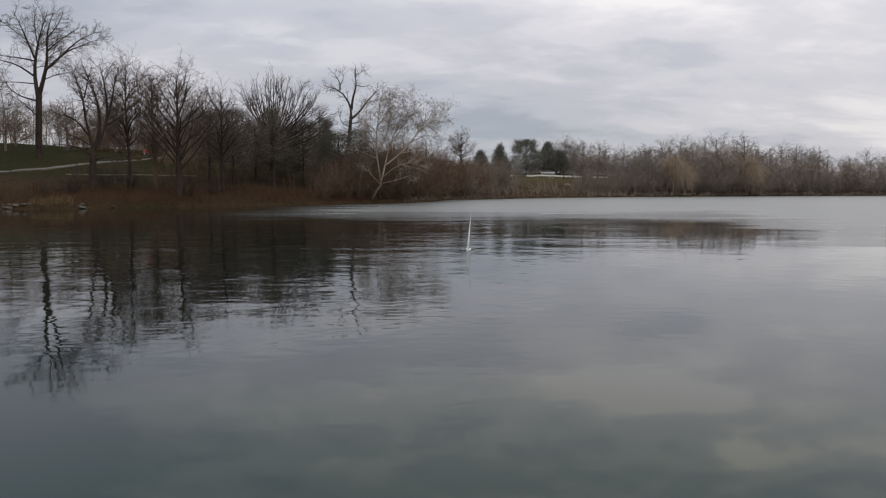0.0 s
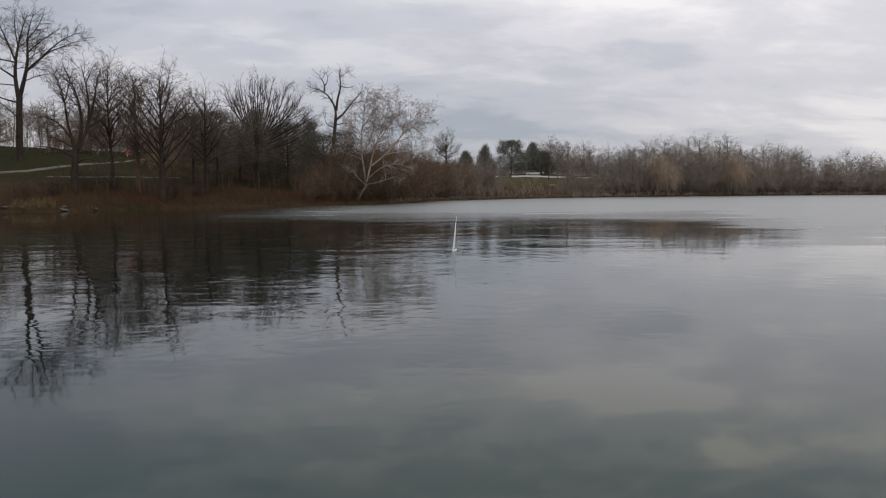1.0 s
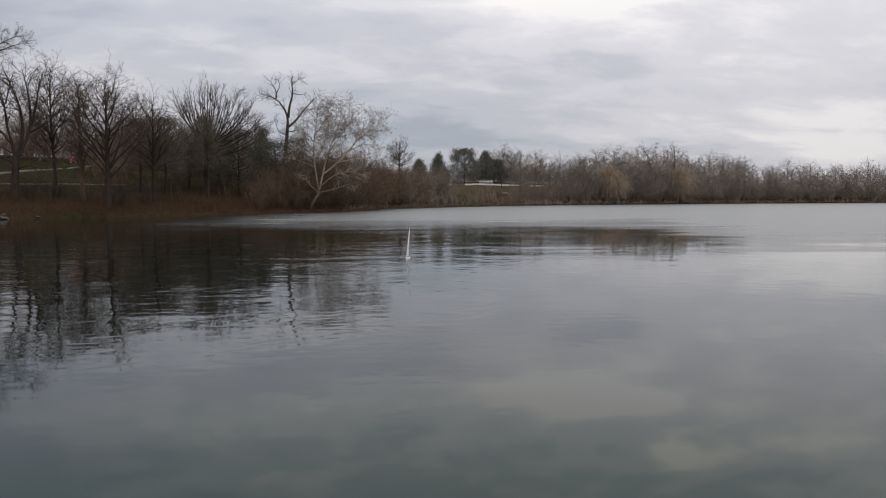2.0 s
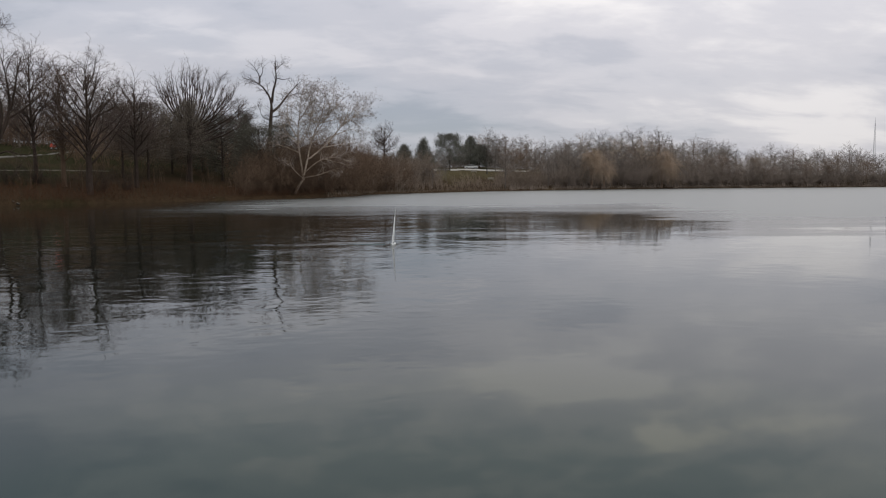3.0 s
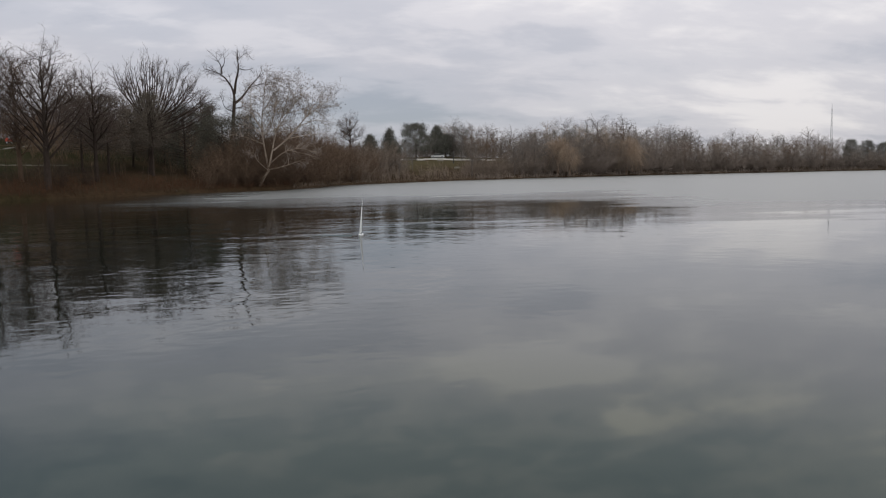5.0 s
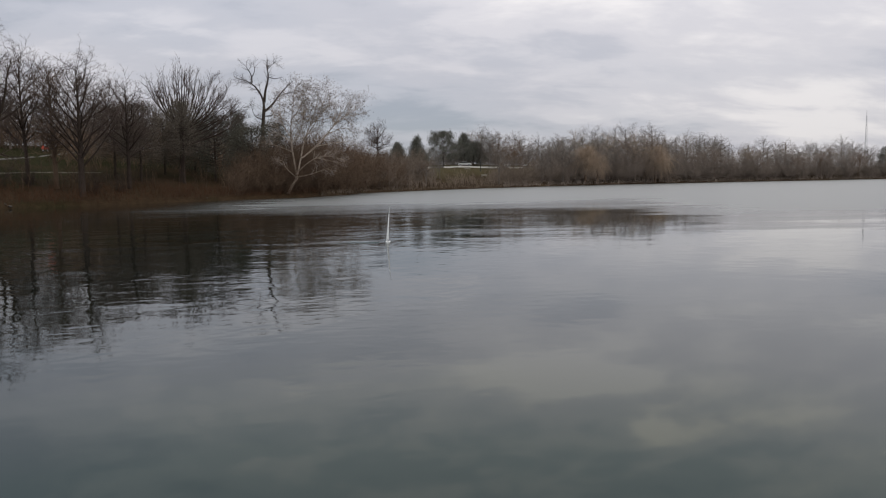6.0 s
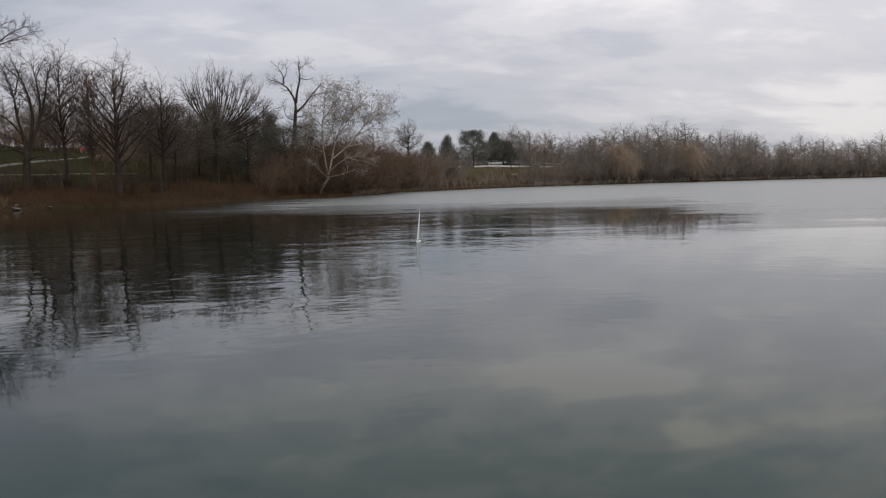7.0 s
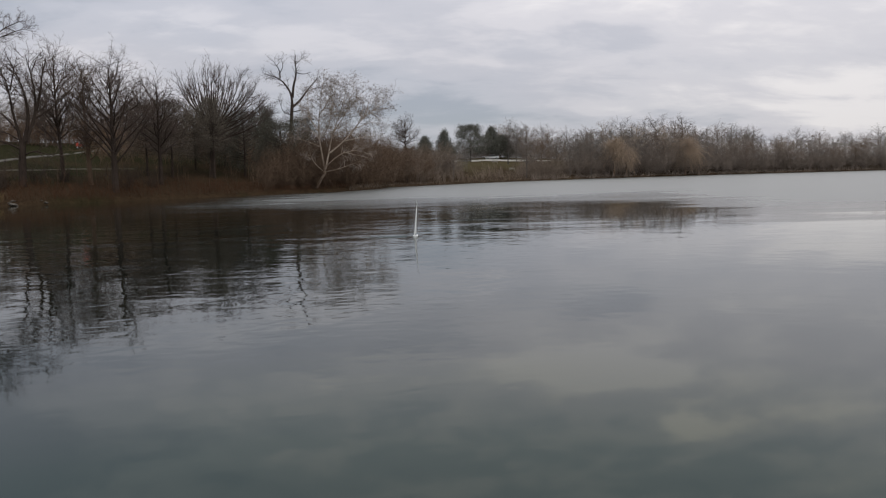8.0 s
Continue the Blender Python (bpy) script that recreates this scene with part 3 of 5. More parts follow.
def dead_oak():
    """A stag-headed tree: few thick crooked limbs, hardly any twigs."""
    ob = tree_thing("stag_headed_tree", -7.3, 26, "dark stag-headed tree with few crooked limbs", "tree")
    r = np.random.default_rng(8)
    L = [
        limb([(-0.4, 0, -0.4), (0.0, 0, 5), (0.6, 0, 11.2)], 0.40, 0.28),
        limb([(0.6, 0, 11.0), (0.7, 0.1, 12.9), (-0.3, 0.2, 14.6), (-1.3, 0.2, 15.8), (-3.9, 0.3, 16.5)], 0.24, 0.03),
        limb([(0.7, 0, 12.4), (1.0, 0, 14.9), (1.8, 0.1, 16.8), (1.2, 0.2, 18.2), (1.6, 0.2, 19.6)], 0.25, 0.03),
        limb([(0.6, 0, 10.8), (2.0, -0.3, 11.8), (3.0, -0.5, 13.4), (4.4, -0.6, 14.9), (5.6, -0.6, 16.0)], 0.24, 0.03),
        limb([(-1.2, 0.2, 15.7), (-1.3, 0.3, 17.2), (-2.4, 0.3, 18.8)], 0.13, 0.02),
        limb([(-1.3, 0.2, 16.4), (-0.6, -0.4, 17.6), (-0.9, -0.6, 18.9)], 0.09, 0.02),
        limb([(1.7, 0.1, 16.6), (2.7, 0.5, 16.4), (4.0, 0.5, 16.8)], 0.09, 0.02),
        limb([(0.4, 0, 8.6), (2.0, 0.6, 8.2), (3.6, 0.8, 9.0), (4.8, 0.8, 8.6)], 0.13, 0.03),
        limb([(0.3, 0, 7.4), (2.2, -0.6, 6.4), (4.6, -0.8, 6.8)], 0.13, 0.03),
        limb([(0.6, 0, 10.0), (2.4, 0.5, 10.4), (3.6, 0.6, 9.6)], 0.09, 0.02),
        limb([(0.4, 0, 9.4), (-1.0, 0.4, 10.0), (-1.6, 0.5, 12.2)], 0.08, 0.02),
        limb([(2.8, -0.5, 13.2), (4.4, 0, 14.0), (6.2, 0.3, 14.2)], 0.08, 0.02),
        limb([(1.3, 0.2, 17.8), (2.2, 0.4, 18.8), (3.0, 0.4, 19.4)], 0.07, 0.02),
    ]
    lv = crown_levels(1.5, 1.0, 50, 0.03, 0.24, 0.011, 0.3, 0.2, 0.8)
    dress(ob, r, L, BARK_DARK, lv, stout=0.95)


def sycamore():
    """The pale tree at the water: a leaning trunk, low pale limbs and a wide crown hung with dry leaves."""
    ob = tree_thing("sycamore_tree", -5.2, 2.0, "pale-barked spreading sycamore leaning at the waterline", "tree", "", (0.95, 0.92))
    r = np.random.default_rng(21)
    L = [
        limb([(-0.7, 0, -0.3), (0.0, 0, 1.2), (0.9, 0, 2.5)], 0.36, 0.31),
        limb([(0.85, 0, 2.3), (0.6, 0.3, 4.6), (0.2, 0.4, 7.0), (-0.1, 0.5, 9.4), (0.5, 0.5, 12.6), (0.9, 0.5, 16.2)], 0.26, 0.03),
        limb([(0.85, 0, 2.4), (-1.1, -0.3, 4.3), (-1.0, -0.4, 5.5), (-2.2, -0.6, 5.0)], 0.15, 0.025),
        limb([(0.2, 0.4, 6.6), (-2.0, 0.2, 7.6), (-4.3, 0.0, 8.1)], 0.13, 0.02),
        limb([(0.95, 0, 2.6), (3.0, -0.9, 3.0), (6.0, -1.6, 4.1)], 0.15, 0.025),
        limb([(0.95, 0, 3.4), (3.0, -0.6, 5.3), (5.2, -0.8, 6.0), (7.8, -0.6, 5.3)], 0.15, 0.02),
        limb([(0.9, 0, 3.0), (1.7, 0.3, 6.2), (2.0, 0.5, 8.6), (3.6, 0.6, 11.6), (4.6, 0.6, 15.8)], 0.24, 0.03),
        limb([(1.7, 0.2, 5.6), (3.8, -0.4, 7.2), (5.6, -0.8, 9.3), (7.2, -1.2, 11.5), (11.0, -1.4, 13.6)], 0.22, 0.025),
        limb([(0.0, 0.5, 9.0), (-1.3, 0.8, 11.4), (-1.4, 0.9, 15.2)], 0.13, 0.02),
        limb([(0.3, 0.5, 11.6), (1.8, -0.4, 13.6), (2.6, -0.8, 16.4)], 0.12, 0.02),
        limb([(3.0, 0.6, 10.6), (5.6, 1.4, 13.4), (7.4, 1.8, 15.6)], 0.13, 0.02),
        limb([(5.6, -0.8, 9.3), (8.2, 0.6, 10.4), (10.6, 1.0, 10.0)], 0.11, 0.02),
        limb([(2.0, 0.5, 8.4), (4.2, -1.4, 11.4), (5.8, -1.8, 16.2)], 0.14, 0.02),
        limb([(7.0, -1.2, 11.3), (8.6, -0.4, 13.4), (9.4, 0.2, 15.0)], 0.10, 0.02),
        limb([(0.1, 0.5, 8.2), (-1.8, -0.6, 9.8), (-2.2, -1.0, 12.4)], 0.10, 0.02),
        limb([(0.1, 0.4, 7.4), (1.8, -1.2, 9.6), (2.2, -1.6, 13.0), (3.4, -1.6, 16.4)], 0.12, 0.02),
        limb([(3.8, -0.5, 5.6), (5.6, 0.4, 5.2), (8.0, 0.8, 4.6)], 0.08, 0.02),
        limb([(4.0, -0.4, 7.4), (6.6, 0.8, 8.0), (9.6, 1.2, 8.2)], 0.10, 0.02),
        limb([(-1.2, 0, 4.5), (-2.4, 0.6, 5.6), (-2.6, 0.8, 6.6)], 0.08, 0.02),
        limb([(3.4, 0.6, 11.2), (6.4, 0.2, 12.0), (9.2, 0.4, 12.2)], 0.10, 0.02),
    ]
    P, R = pack(L)
    R = R * 0.6
    for i in range(len(L)):
        mesh_part("trunk" if i == 0 else "limb", tube_mesh("limb", [(P[i:i + 1], R[i:i + 1], 8)], BARK_PALE), ob)
    g = []
    src = (P[1:], R[1:])
    for lev in crown_levels(1.75, 1.4, 52, 0.0, 0.33, 0.011, 0.38, 0.18, 1.6):
        src = sprout(r, *src, **lev)
        g.append((src[0], src[1], 4 if not g else 1 if src[0].shape[1] == 2 else 3))
    mesh_part("crown", tube_mesh("crown", g[:1], BARK_PALE), ob)
    mesh_part("twig_spray", tube_mesh("twig_spray", g[1:], TWIG_PALE), ob, "fine grey twigs")
    ends = g[2][0][:, -1]
    ends = ends[(ends[:, 2] > 8.0) & (r.random(len(ends)) < 0.22)]
    mesh_part("foliage", leaves(r, ends, (0.05, 0.13), LEAF_DEAD, "foliage", 5, 0.3, 0.9), ob, "clinging dry brown leaves and seed balls")


def vase_tree():
    ob = tree_thing("bare_tree", -13.1, 14, "bare vase-shaped tree with many upright branches", "tree", "bare trees on the bank", (1.02, 0.94))
    r = np.random.default_rng(31)
    L = [limb([(0, 0, -0.4), (0.2, 0, 2.5), (0.4, 0, 6.4), (0.3, 0, 9.0)], 0.40, 0.24)]
    # the rounded outline of the fan: how high the shoots end, by their distance to either side
    XS, ZS = (-4.4, -3.6, -2.0, 0.0, 2.0, 3.0, 5.4, 7.2, 8.8, 9.2), (13.6, 15.3, 16.5, 17.0, 16.7, 16.1, 14.9, 12.6, 11.2, 8.6)
    n = 30
    for i in range(n):
        x = -4.3 + 13.4 * ((i * 0.618034 + 0.1) % 1.0)
        y = r.uniform(-2.6, 2.6)
        z1 = float(np.interp(x, XS, ZS)) * r.uniform(0.93, 1.0)
        z0 = 5.6 + 3.0 * r.random() - 0.12 * max(x, 0)
        q0 = np.array([0.35, 0, z0])
        q1 = np.array([0.35 + (x - 0.35) * 0.52, y * 0.5, z0 + (z1 - z0) * 0.34])
        q2 = np.array([0.35 + (x - 0.35) * 0.82, y * 0.8, z0 + (z1 - z0) * 0.68])
        L.append(limb([q0, q1, q2, (x, y, z1)], 0.125, 0.018))
    for x, z in ((6.0, 9.6), (7.8, 8.6), (5.6, 8.2), (-4.0, 9.6)):
        L.append(limb([(0.4, 0, 5.2), (x * 0.5, 0.5, z - 1.8), (x, 0.8, z + 0.8)], 0.12, 0.02))
    dress(ob, r, L, BARK_DARK, crown_levels(0.9, 1.1, 26, 0.04, 0.24, 0.0095, 0.4, 0.10, 1.4))


def plain_tree(az, s, top, seed, mat, label, r=0.3, width=4.0, twig=None, name="bare_tree", group="bare trees on the bank", levels=None, **shape):
    ob = tree_thing(name, az, s, label, "tree", group)
    base = ob.matrix_basis.translation
    H = (EYE + math.hypot(base.x, base.y) * math.tan(radians(top)) - base.z) * 0.95
    rng = np.random.default_rng(seed)
    dress(ob, rng, oval_limbs(rng, H, r, width, **shape), mat, levels or crown_levels(1.15, 1.3, 46, 0.02, 0.33, 0.0105, 0.25, 0.15, 1.5), twig)
    return ob


tall_cottonwood()
leaning_cluster()
plain_tree(-22.85, 12, 10.15, 41, BARK_DARK, "slender dark bare tree on the bank", 0.25, 3.3, whorl=24, fork=0.3)
plain_tree(-19.65, 4, 9.75, 42, BARK_DARK, "broad dense bare tree near the water", 0.40, 4.6, whorl=30, fork=0.22, levels=crown_levels(1.2, 1.3, 44, 0.02, 0.34, 0.0105, 0.25, 0.15, 1.6))
plain_tree(-21.2, 9, 9.3, 52, BARK_THICKET, "brown bare tree with a dense narrow crown", 0.30, 2.2, whorl=26, fork=0.2, low=-0.6, levels=crown_levels(1.2, 1.1, 46, 0.0, 0.34, 0.010, 0.2, 0.16))
plain_tree(-16.6, 8, 8.35, 43, BARK_DARK, "bare tree with a rounded crown on the bank", 0.30, 4.2, whorl=24, fork=0.28)
plain_tree(-30.5, 40, 6.0, 44, BARK_GREY, "smaller bare tree behind the grassy rise", 0.2, 3.4, whorl=18)
plain_tree(-26.8, 46, 6.2, 45, BARK_GREY, "grey bare tree behind the grassy rise", 0.2, 4.0, whorl=20)
plain_tree(-23.8, 44, 6.4, 46, BARK_GREY, "grey bare tree behind the grassy rise", 0.2, 4.0, whorl=20)
plain_tree(-17.8, 40, 7.2, 47, BARK_GREY, "grey bare tree behind the grassy rise", 0.22, 4.2, whorl=20)
plain_tree(-9.4, 30, 6.7, 48, BARK_DARK, "small dark bare tree above the evergreens", 0.2, 2.4, whorl=16)
plain_tree(1.35, 24, 4.95, 49, BARK_DARK, "grey bare tree with a rounded top on the point", 0.28, 3.5, whorl=22, fork=0.5, low=0.1)
for az, s, top, seed, mat, r0, wh, wd in (
        (-11.2, 26, 6.4, 57, BARK_GREY, 0.2, 18, 3.8), (-29.9, 52, 5.2, 58, BARK_BROWN, 0.18, 18, 4.2),
        (-3.0, 16, 4.4, 59, BARK_BROWN, 0.16, 18, 3.6), (-1.2, 20, 4.1, 60, BARK_BROWN, 0.16, 18, 3.6)):
    plain_tree(az, s, top, seed, mat, "bare tree standing among others on the wooded bank", r0, wd, whorl=wh, fork=0.16)
plain_tree(-33.6, 30, 11.5, 91, BARK_DARK, "tall dark bare tree at the end of the grassy rise", 0.4, 6.0, whorl=24)
vase_tree()
dead_oak()
sycamore()


# ---- evergreens ----
def evergreen(az, s, top, seed, width, mat, label, cone=0.5, first=0.12, name="evergreen_tree", dense=1.0, near=True):
    ob = tree_thing(name, az, s, label, "evergreen", "evergreens among the bare trees")
    base = ob.matrix_basis.translation
    H = EYE + math.hypot(base.x, base.y) * math.tan(radians(top)) - base.z
    rng = np.random.default_rng(seed)
    mesh_part("trunk", tube_mesh("trunk", [(limb([(0, 0, -0.3), (0.1, 0, H * 0.5), (0, 0, H * 0.96)], 0.02 * H, 0.02)[0][None], np.linspace(0.02 * H, 0.02, 10)[None], 7)], BARK_DARK), ob)
    P, R = [], []
    n = int(70 * dense)
    for i in range(n):
        t = first + (1 - first) * (i + rng.random()) / n
        a = i * 2.4 + rng.uniform(-0.4, 0.4)
        u = (t - first) / (1 - first)
        prof = (1 - u) ** cone * min(1, 0.55 + 2.2 * u) if cone > 0 else 1
        # uneven lobes round the crown
        lobe = 1 + 0.55 * noise.noise(Vector((1.6 * math.cos(a), 1.6 * math.sin(a), 0.33 * t * H + seed * 3.1)))
        ln = max(0.3, width * prof * lobe * rng.uniform(0.75, 1.12))
        p0 = np.array([0, 0, t * H])
        p1 = p0 + np.array([math.cos(a), math.sin(a), 0.12 + 0.5 * u]) * ln * 0.5
        p2 = p0 + np.array([math.cos(a), math.sin(a), 0.05 + 0.7 * u]) * ln
        p2[2] = min(p2[2], H)
        q, w = limb([p0, p1, p2], 0.05, 0.012, 6)
        P.append(q)
        R.append(w)
    P, R = np.stack(P), np.stack(R)
    Q, W = sprout(rng, P, R, 2.2, 0.25, 48, 0.4, 4, 0.12, 0.0, 0.02, 0.008)
    mesh_part("branchwork", tube_mesh("branchwork", [(P, R, 3), (Q, W, 1)], BARK_DARK), ob)
    c = np.concatenate((Q[:, 1:].reshape(-1, 3), P[:, 3:].reshape(-1, 3)))
    mesh_part("foliage", leaves(rng, c, (0.045, 0.095) if near else (0.10, 0.22), mat, "foliage", max(4, int((19000 if near else 9000) * dense / len(c))), 0.46, 0.8, 2.2), ob)
    return ob


DG = "dark evergreen with dense drooping foliage on the bank"
evergreen(-17.5, 15, 5.45, 61, 4.3, IVY, DG, 0.30, 0.30)
evergreen(-15.8, 14, 5.75, 62, 4.2, IVY, DG, 0.30, 0.30)
evergreen(-12.9, 13, 6.0, 63, 2.5, IVY, "ivy-clad dark evergreen beside the bare tree", 0.4, 0.36)
evergreen(-14.2, 20, 4.7, 64, 4.4, IVY, DG, 0.32, 0.2)
evergreen(-10.7, 16, 4.95, 65, 4.6, NEEDLE, DG, 0.32, 0.14)
evergreen(-9.0, 20, 5.25, 66, 3.0, NEEDLE, "dark pointed conifer on the bank", 0.8, 0.1)
evergreen(-8.0, 14, 4.2, 67, 4.2, NEEDLE, DG, 0.35, 0.1)
evergreen(-6.4, 22, 4.5, 68, 3.6, NEEDLE, DG, 0.4, 0.12)
evergreen(-12.1, 24, 4.6, 69, 4.4, NEEDLE, DG, 0.35, 0.1)
FC = "dark green conifer on the far bank"
evergreen(2.9, 40, 2.95, 71, 3.6, NEEDLE_HAZED, FC, 0.95, 0.05, near=False)
evergreen(4.4, 30, 3.45, 72, 3.6, NEEDLE_HAZED, FC, 1.0, 0.05, near=False)
evergreen(6.4, 46, 3.75, 73, 6.2, NEEDLE_HAZED, "broad rounded grey-green pine on the far bank", 0.45, 0.15, dense=1.4, near=False)
evergreen(8.0, 50, 3.6, 74, 3.4, NEEDLE_HAZED, FC, 0.7, 0.2, near=False)
evergreen(8.7, 52, 2.9, 75, 5.0, NEEDLE_HAZED, FC, 0.5, 0.1, near=False)
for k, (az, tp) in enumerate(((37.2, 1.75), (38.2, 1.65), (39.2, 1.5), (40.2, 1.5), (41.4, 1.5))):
    evergreen(az, 16 + 3 * k, tp, 80 + k, 5.0, NEEDLE_HAZED, FC, 0.5, 0.05, near=False)

# ---- the far woods: a skyline of bare trees by bearing ----
SKY_AZ = [2.0, 5.5, 8.7, 10.5, 12.0, 13.5, 15.5, 17.1, 19.9, 21.9, 23.3, 24.6, 26.6, 28.6, 30.5, 32.8, 34.9, 36.9, 39, 44]
SKY_EL = [2.6, 2.7, 4.1, 4.4, 3.9, 3.4, 4.1, 4.3, 4.1, 4.15, 3.3, 3.55, 3.25, 2.7, 2.7, 2.6, 2.65, 2.0, 1.6, 1.6]


def far_tree_model(seed, mat, spread, reach, label, whorl=16):
    """A bare tree 10 m tall, to be copied at other sizes."""
    ob = tagged(new("bare_tree"), label, "tree", "bare trees of the far woods")
    rng = np.random.default_rng(seed)
    L = oval_limbs(rng, 9.4, 0.085, reach * 9, whorl + 4, 0.36 + 0.006 * (52 - spread), 0.05)
    P, R = pack(L)
    mesh_part("trunk", tube_mesh("trunk", [(P[:1], R[:1], 6)], mat), ob)
    g = [(P[1:], R[1:], 4)]
    Q, W = sprout(rng, P, R, 2.8, 0.25, 50, 0.30, 3, 0.16, 0.0, 0.02, 0.010, lmin=0.7, fall=0.15)
    g.append((Q, W, 3))
    Q, W = sprout(rng, Q, W, 6.5, 0.05, 60, 0.6, 2, 0.14, 0.0, 0.003, 0.0080, lmin=0.35, lmax=0.75, fall=0.2)
    g.append((Q, W, 1))
    mesh_part("crown", tube_mesh("crown", g, mat), ob)
    return ob


# most far models wear the bark paled for distance haze
FL = "bare grey-brown tree in the far woods"
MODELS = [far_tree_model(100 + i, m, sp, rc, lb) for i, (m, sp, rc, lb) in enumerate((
    (BARK_FAR_HAZED, 36, 0.30, FL), (BARK_FAR_HAZED, 46, 0.36, FL), (BARK_GREY, 30, 0.26, "slender bare dark-grey tree in the far woods"),
    (BARK_BROWN, 42, 0.34, "bare brown tree in the far woods"), (BARK_FAR_HAZED, 52, 0.38, "broad bare tree in the far woods"), (BARK_PALE, 34, 0.30, "pale-barked bare tree in the far woods")))]
rnd = random.Random(4)
SITES = []
az = 1.6
while az < 45:
    for row in range(3):
        a = az + rnd.uniform(-0.3, 0.3)
        s = (rnd.uniform(3, 14), rnd.uniform(16, 34), rnd.uniform(38, 70))[row]
        if (6.4 < a < 10.6 and row < 2) or (2.4 < a < 13.5 and row < 2 and rnd.random() < 0.6) or (row == 2 and rnd.random() < 0.1):
            continue
        p = spot(a, s)
        el = float(np.interp(a, SKY_AZ, SKY_EL)) * (rnd.uniform(0.48, 0.74), rnd.uniform(0.64, 0.90), rnd.uniform(0.84, 1.07))[row]
        H = EYE + math.hypot(p.x, p.y) * math.tan(radians(el)) - p.z
        k = rnd.choices(range(6), (4, 4, 3, 3, 4, 0.6) if a < 23 else (4, 3, 4, 3, 3, 0.2))[0]
        m = Matrix.Translation(p) @ pose(0, 0, 0, 0, 0, rnd.uniform(0, 360)) @ Matrix.Diagonal((H / 10 * rnd.uniform(1.15, 1.6), H / 10 * 1.35, H / 10, 1))
        SITES.append((k, m))
    az += 0.62
for i in range(32):
    a = -34 + 0.8 * i + rnd.uniform(-0.5, 0.5)
    p = spot(a, rnd.uniform(58, 95))
    H = EYE + math.hypot(p.x, p.y) * math.tan(radians(rnd.uniform(4.2, 7.0))) - p.z
    SITES.append((rnd.choice((1, 2, 4)), Matrix.Translation(p) @ pose(0, 0, 0, 0, 0, rnd.uniform(0, 360)) @ Matrix.Diagonal((H / 10 * 1.2, H / 10 * 1.2, H / 10, 1))))
for i in range(10):
    a = -28.0 + 1.0 * i + rnd.uniform(-0.4, 0.4)
    p = spot(a, rnd.uniform(46, 60))
    H = EYE + math.hypot(p.x, p.y) * math.tan(radians(rnd.uniform(5.2, 6.8))) - p.z
    SITES.append((rnd.choice((2, 2, 3)), Matrix.Translation(p) @ pose(0, 0, 0, 0, 0, rnd.uniform(0, 360)) @ Matrix.Diagonal((H / 10 * 1.4, H / 10 * 1.4, H / 10, 1))))
for a, s, el, wide in ((20.9, 8, 3.75, 1.0), (29.0, 9, 2.55, 1.0), (9.2, 60, 3.95, 1.0), (18.9, 10, 4.0, 1.1)):
    p = spot(a, s)
    H = EYE + math.hypot(p.x, p.y) * math.tan(radians(el)) - p.z
    SITES.append((5, Matrix.Translation(p) @ pose(0, 0, 0, 0, 0, 40 * a) @ Matrix.Diagonal((H / 10 * wide, H / 10 * wide, H / 10, 1))))
first = {}
for k, m in SITES:
    if k in first:
        copy_thing(MODELS[k], m)
    else:
        first[k] = m
for k, m in first.items():
    MODELS[k].matrix_basis = m


# ---- brush, thickets and willows ----
def brush(name, rng, az0, az1, s0, s1, count, h0, h1, r0, mat, label, per_m=2.0, lean=0.25, near=1.0, twig=0.01, bend=0.12, hold=None):
    """Countless thin stems along a stretch of bank, with side twigs, as one mesh."""
    n = 4
    base = []
    for _ in range(count):
        a = rng.uniform(az0, az1)
        d = s0 + (s1 - s0) * rng.random() ** near
        if hold and hold(a, d, rng):
            continue
        base.append(spot(a, d))
    base = np.array(base)
    c = len(base)
    H = rng.uniform(h0, h1, c) * np.clip(0.25 + 1.5 * np.array([0.5 + 0.6 * noise.noise(Vector((p[0] * 0.17, p[1] * 0.17, 7))) + 0.25 * noise.noise(Vector((p[0] * 0.5, p[1] * 0.5, 9))) for p in base]), 0.25, 1.6)
    D = np.stack((rng.normal(0, lean, c), rng.normal(0, lean, c), np.ones(c)), 1)
    P = np.empty((c, n, 3))
    P[:, 0] = base - np.array([0, 0, 0.1])
    for j in range(1, n):
        D = D / np.linalg.norm(D, axis=1, keepdims=True)
        P[:, j] = P[:, j - 1] + D * (H / (n - 1))[:, None]
        D = D + rng.normal(0, bend, (c, 3))
    R = r0 * rng.uniform(0.6, 1.2, c)[:, None] * np.linspace(1, 0.35, n)[None]
    g = [(P, R, 3)]
    if per_m:
        Q, W = sprout(rng, P, R, per_m, 0.15, 38, 0.45, 2, 0.15, 0.08, r0 * 0.7, twig, lmin=0.4)
        g.append((Q, W, 1))
    ob = new(name, tube_mesh(name, g, mat))
    return tagged(ob, label, "brush", kind="stuff")


B = np.random.default_rng(77)
brush("bank_brush", B, -40, -3, 0.3, 9, 4600, 0.4, 1.15, 0.014, TWIG_RED, "red-brown leafless brush along the wooded bank", 4.0, 0.35, 1.3)
brush("bank_saplings", B, -24, -7, 4, 18, 70, 2.0, 4.5, 0.03, BARK_THICKET, "thin brown saplings on the wooded bank", 3.0, 0.12)
brush("point_thicket", B, -8.5, 1.2, 1.0, 26, 700, 2.0, 5.5, 0.025, BARK_THICKET, "tangled brown thicket on the wooded point", 5.0, 0.2, 0.8, 0.012)
def fading(a0, a1):
    """Thins a thicket out between two bearings."""
    return lambda a, d, rng: rng.random() < (a - a0) / (a1 - a0)


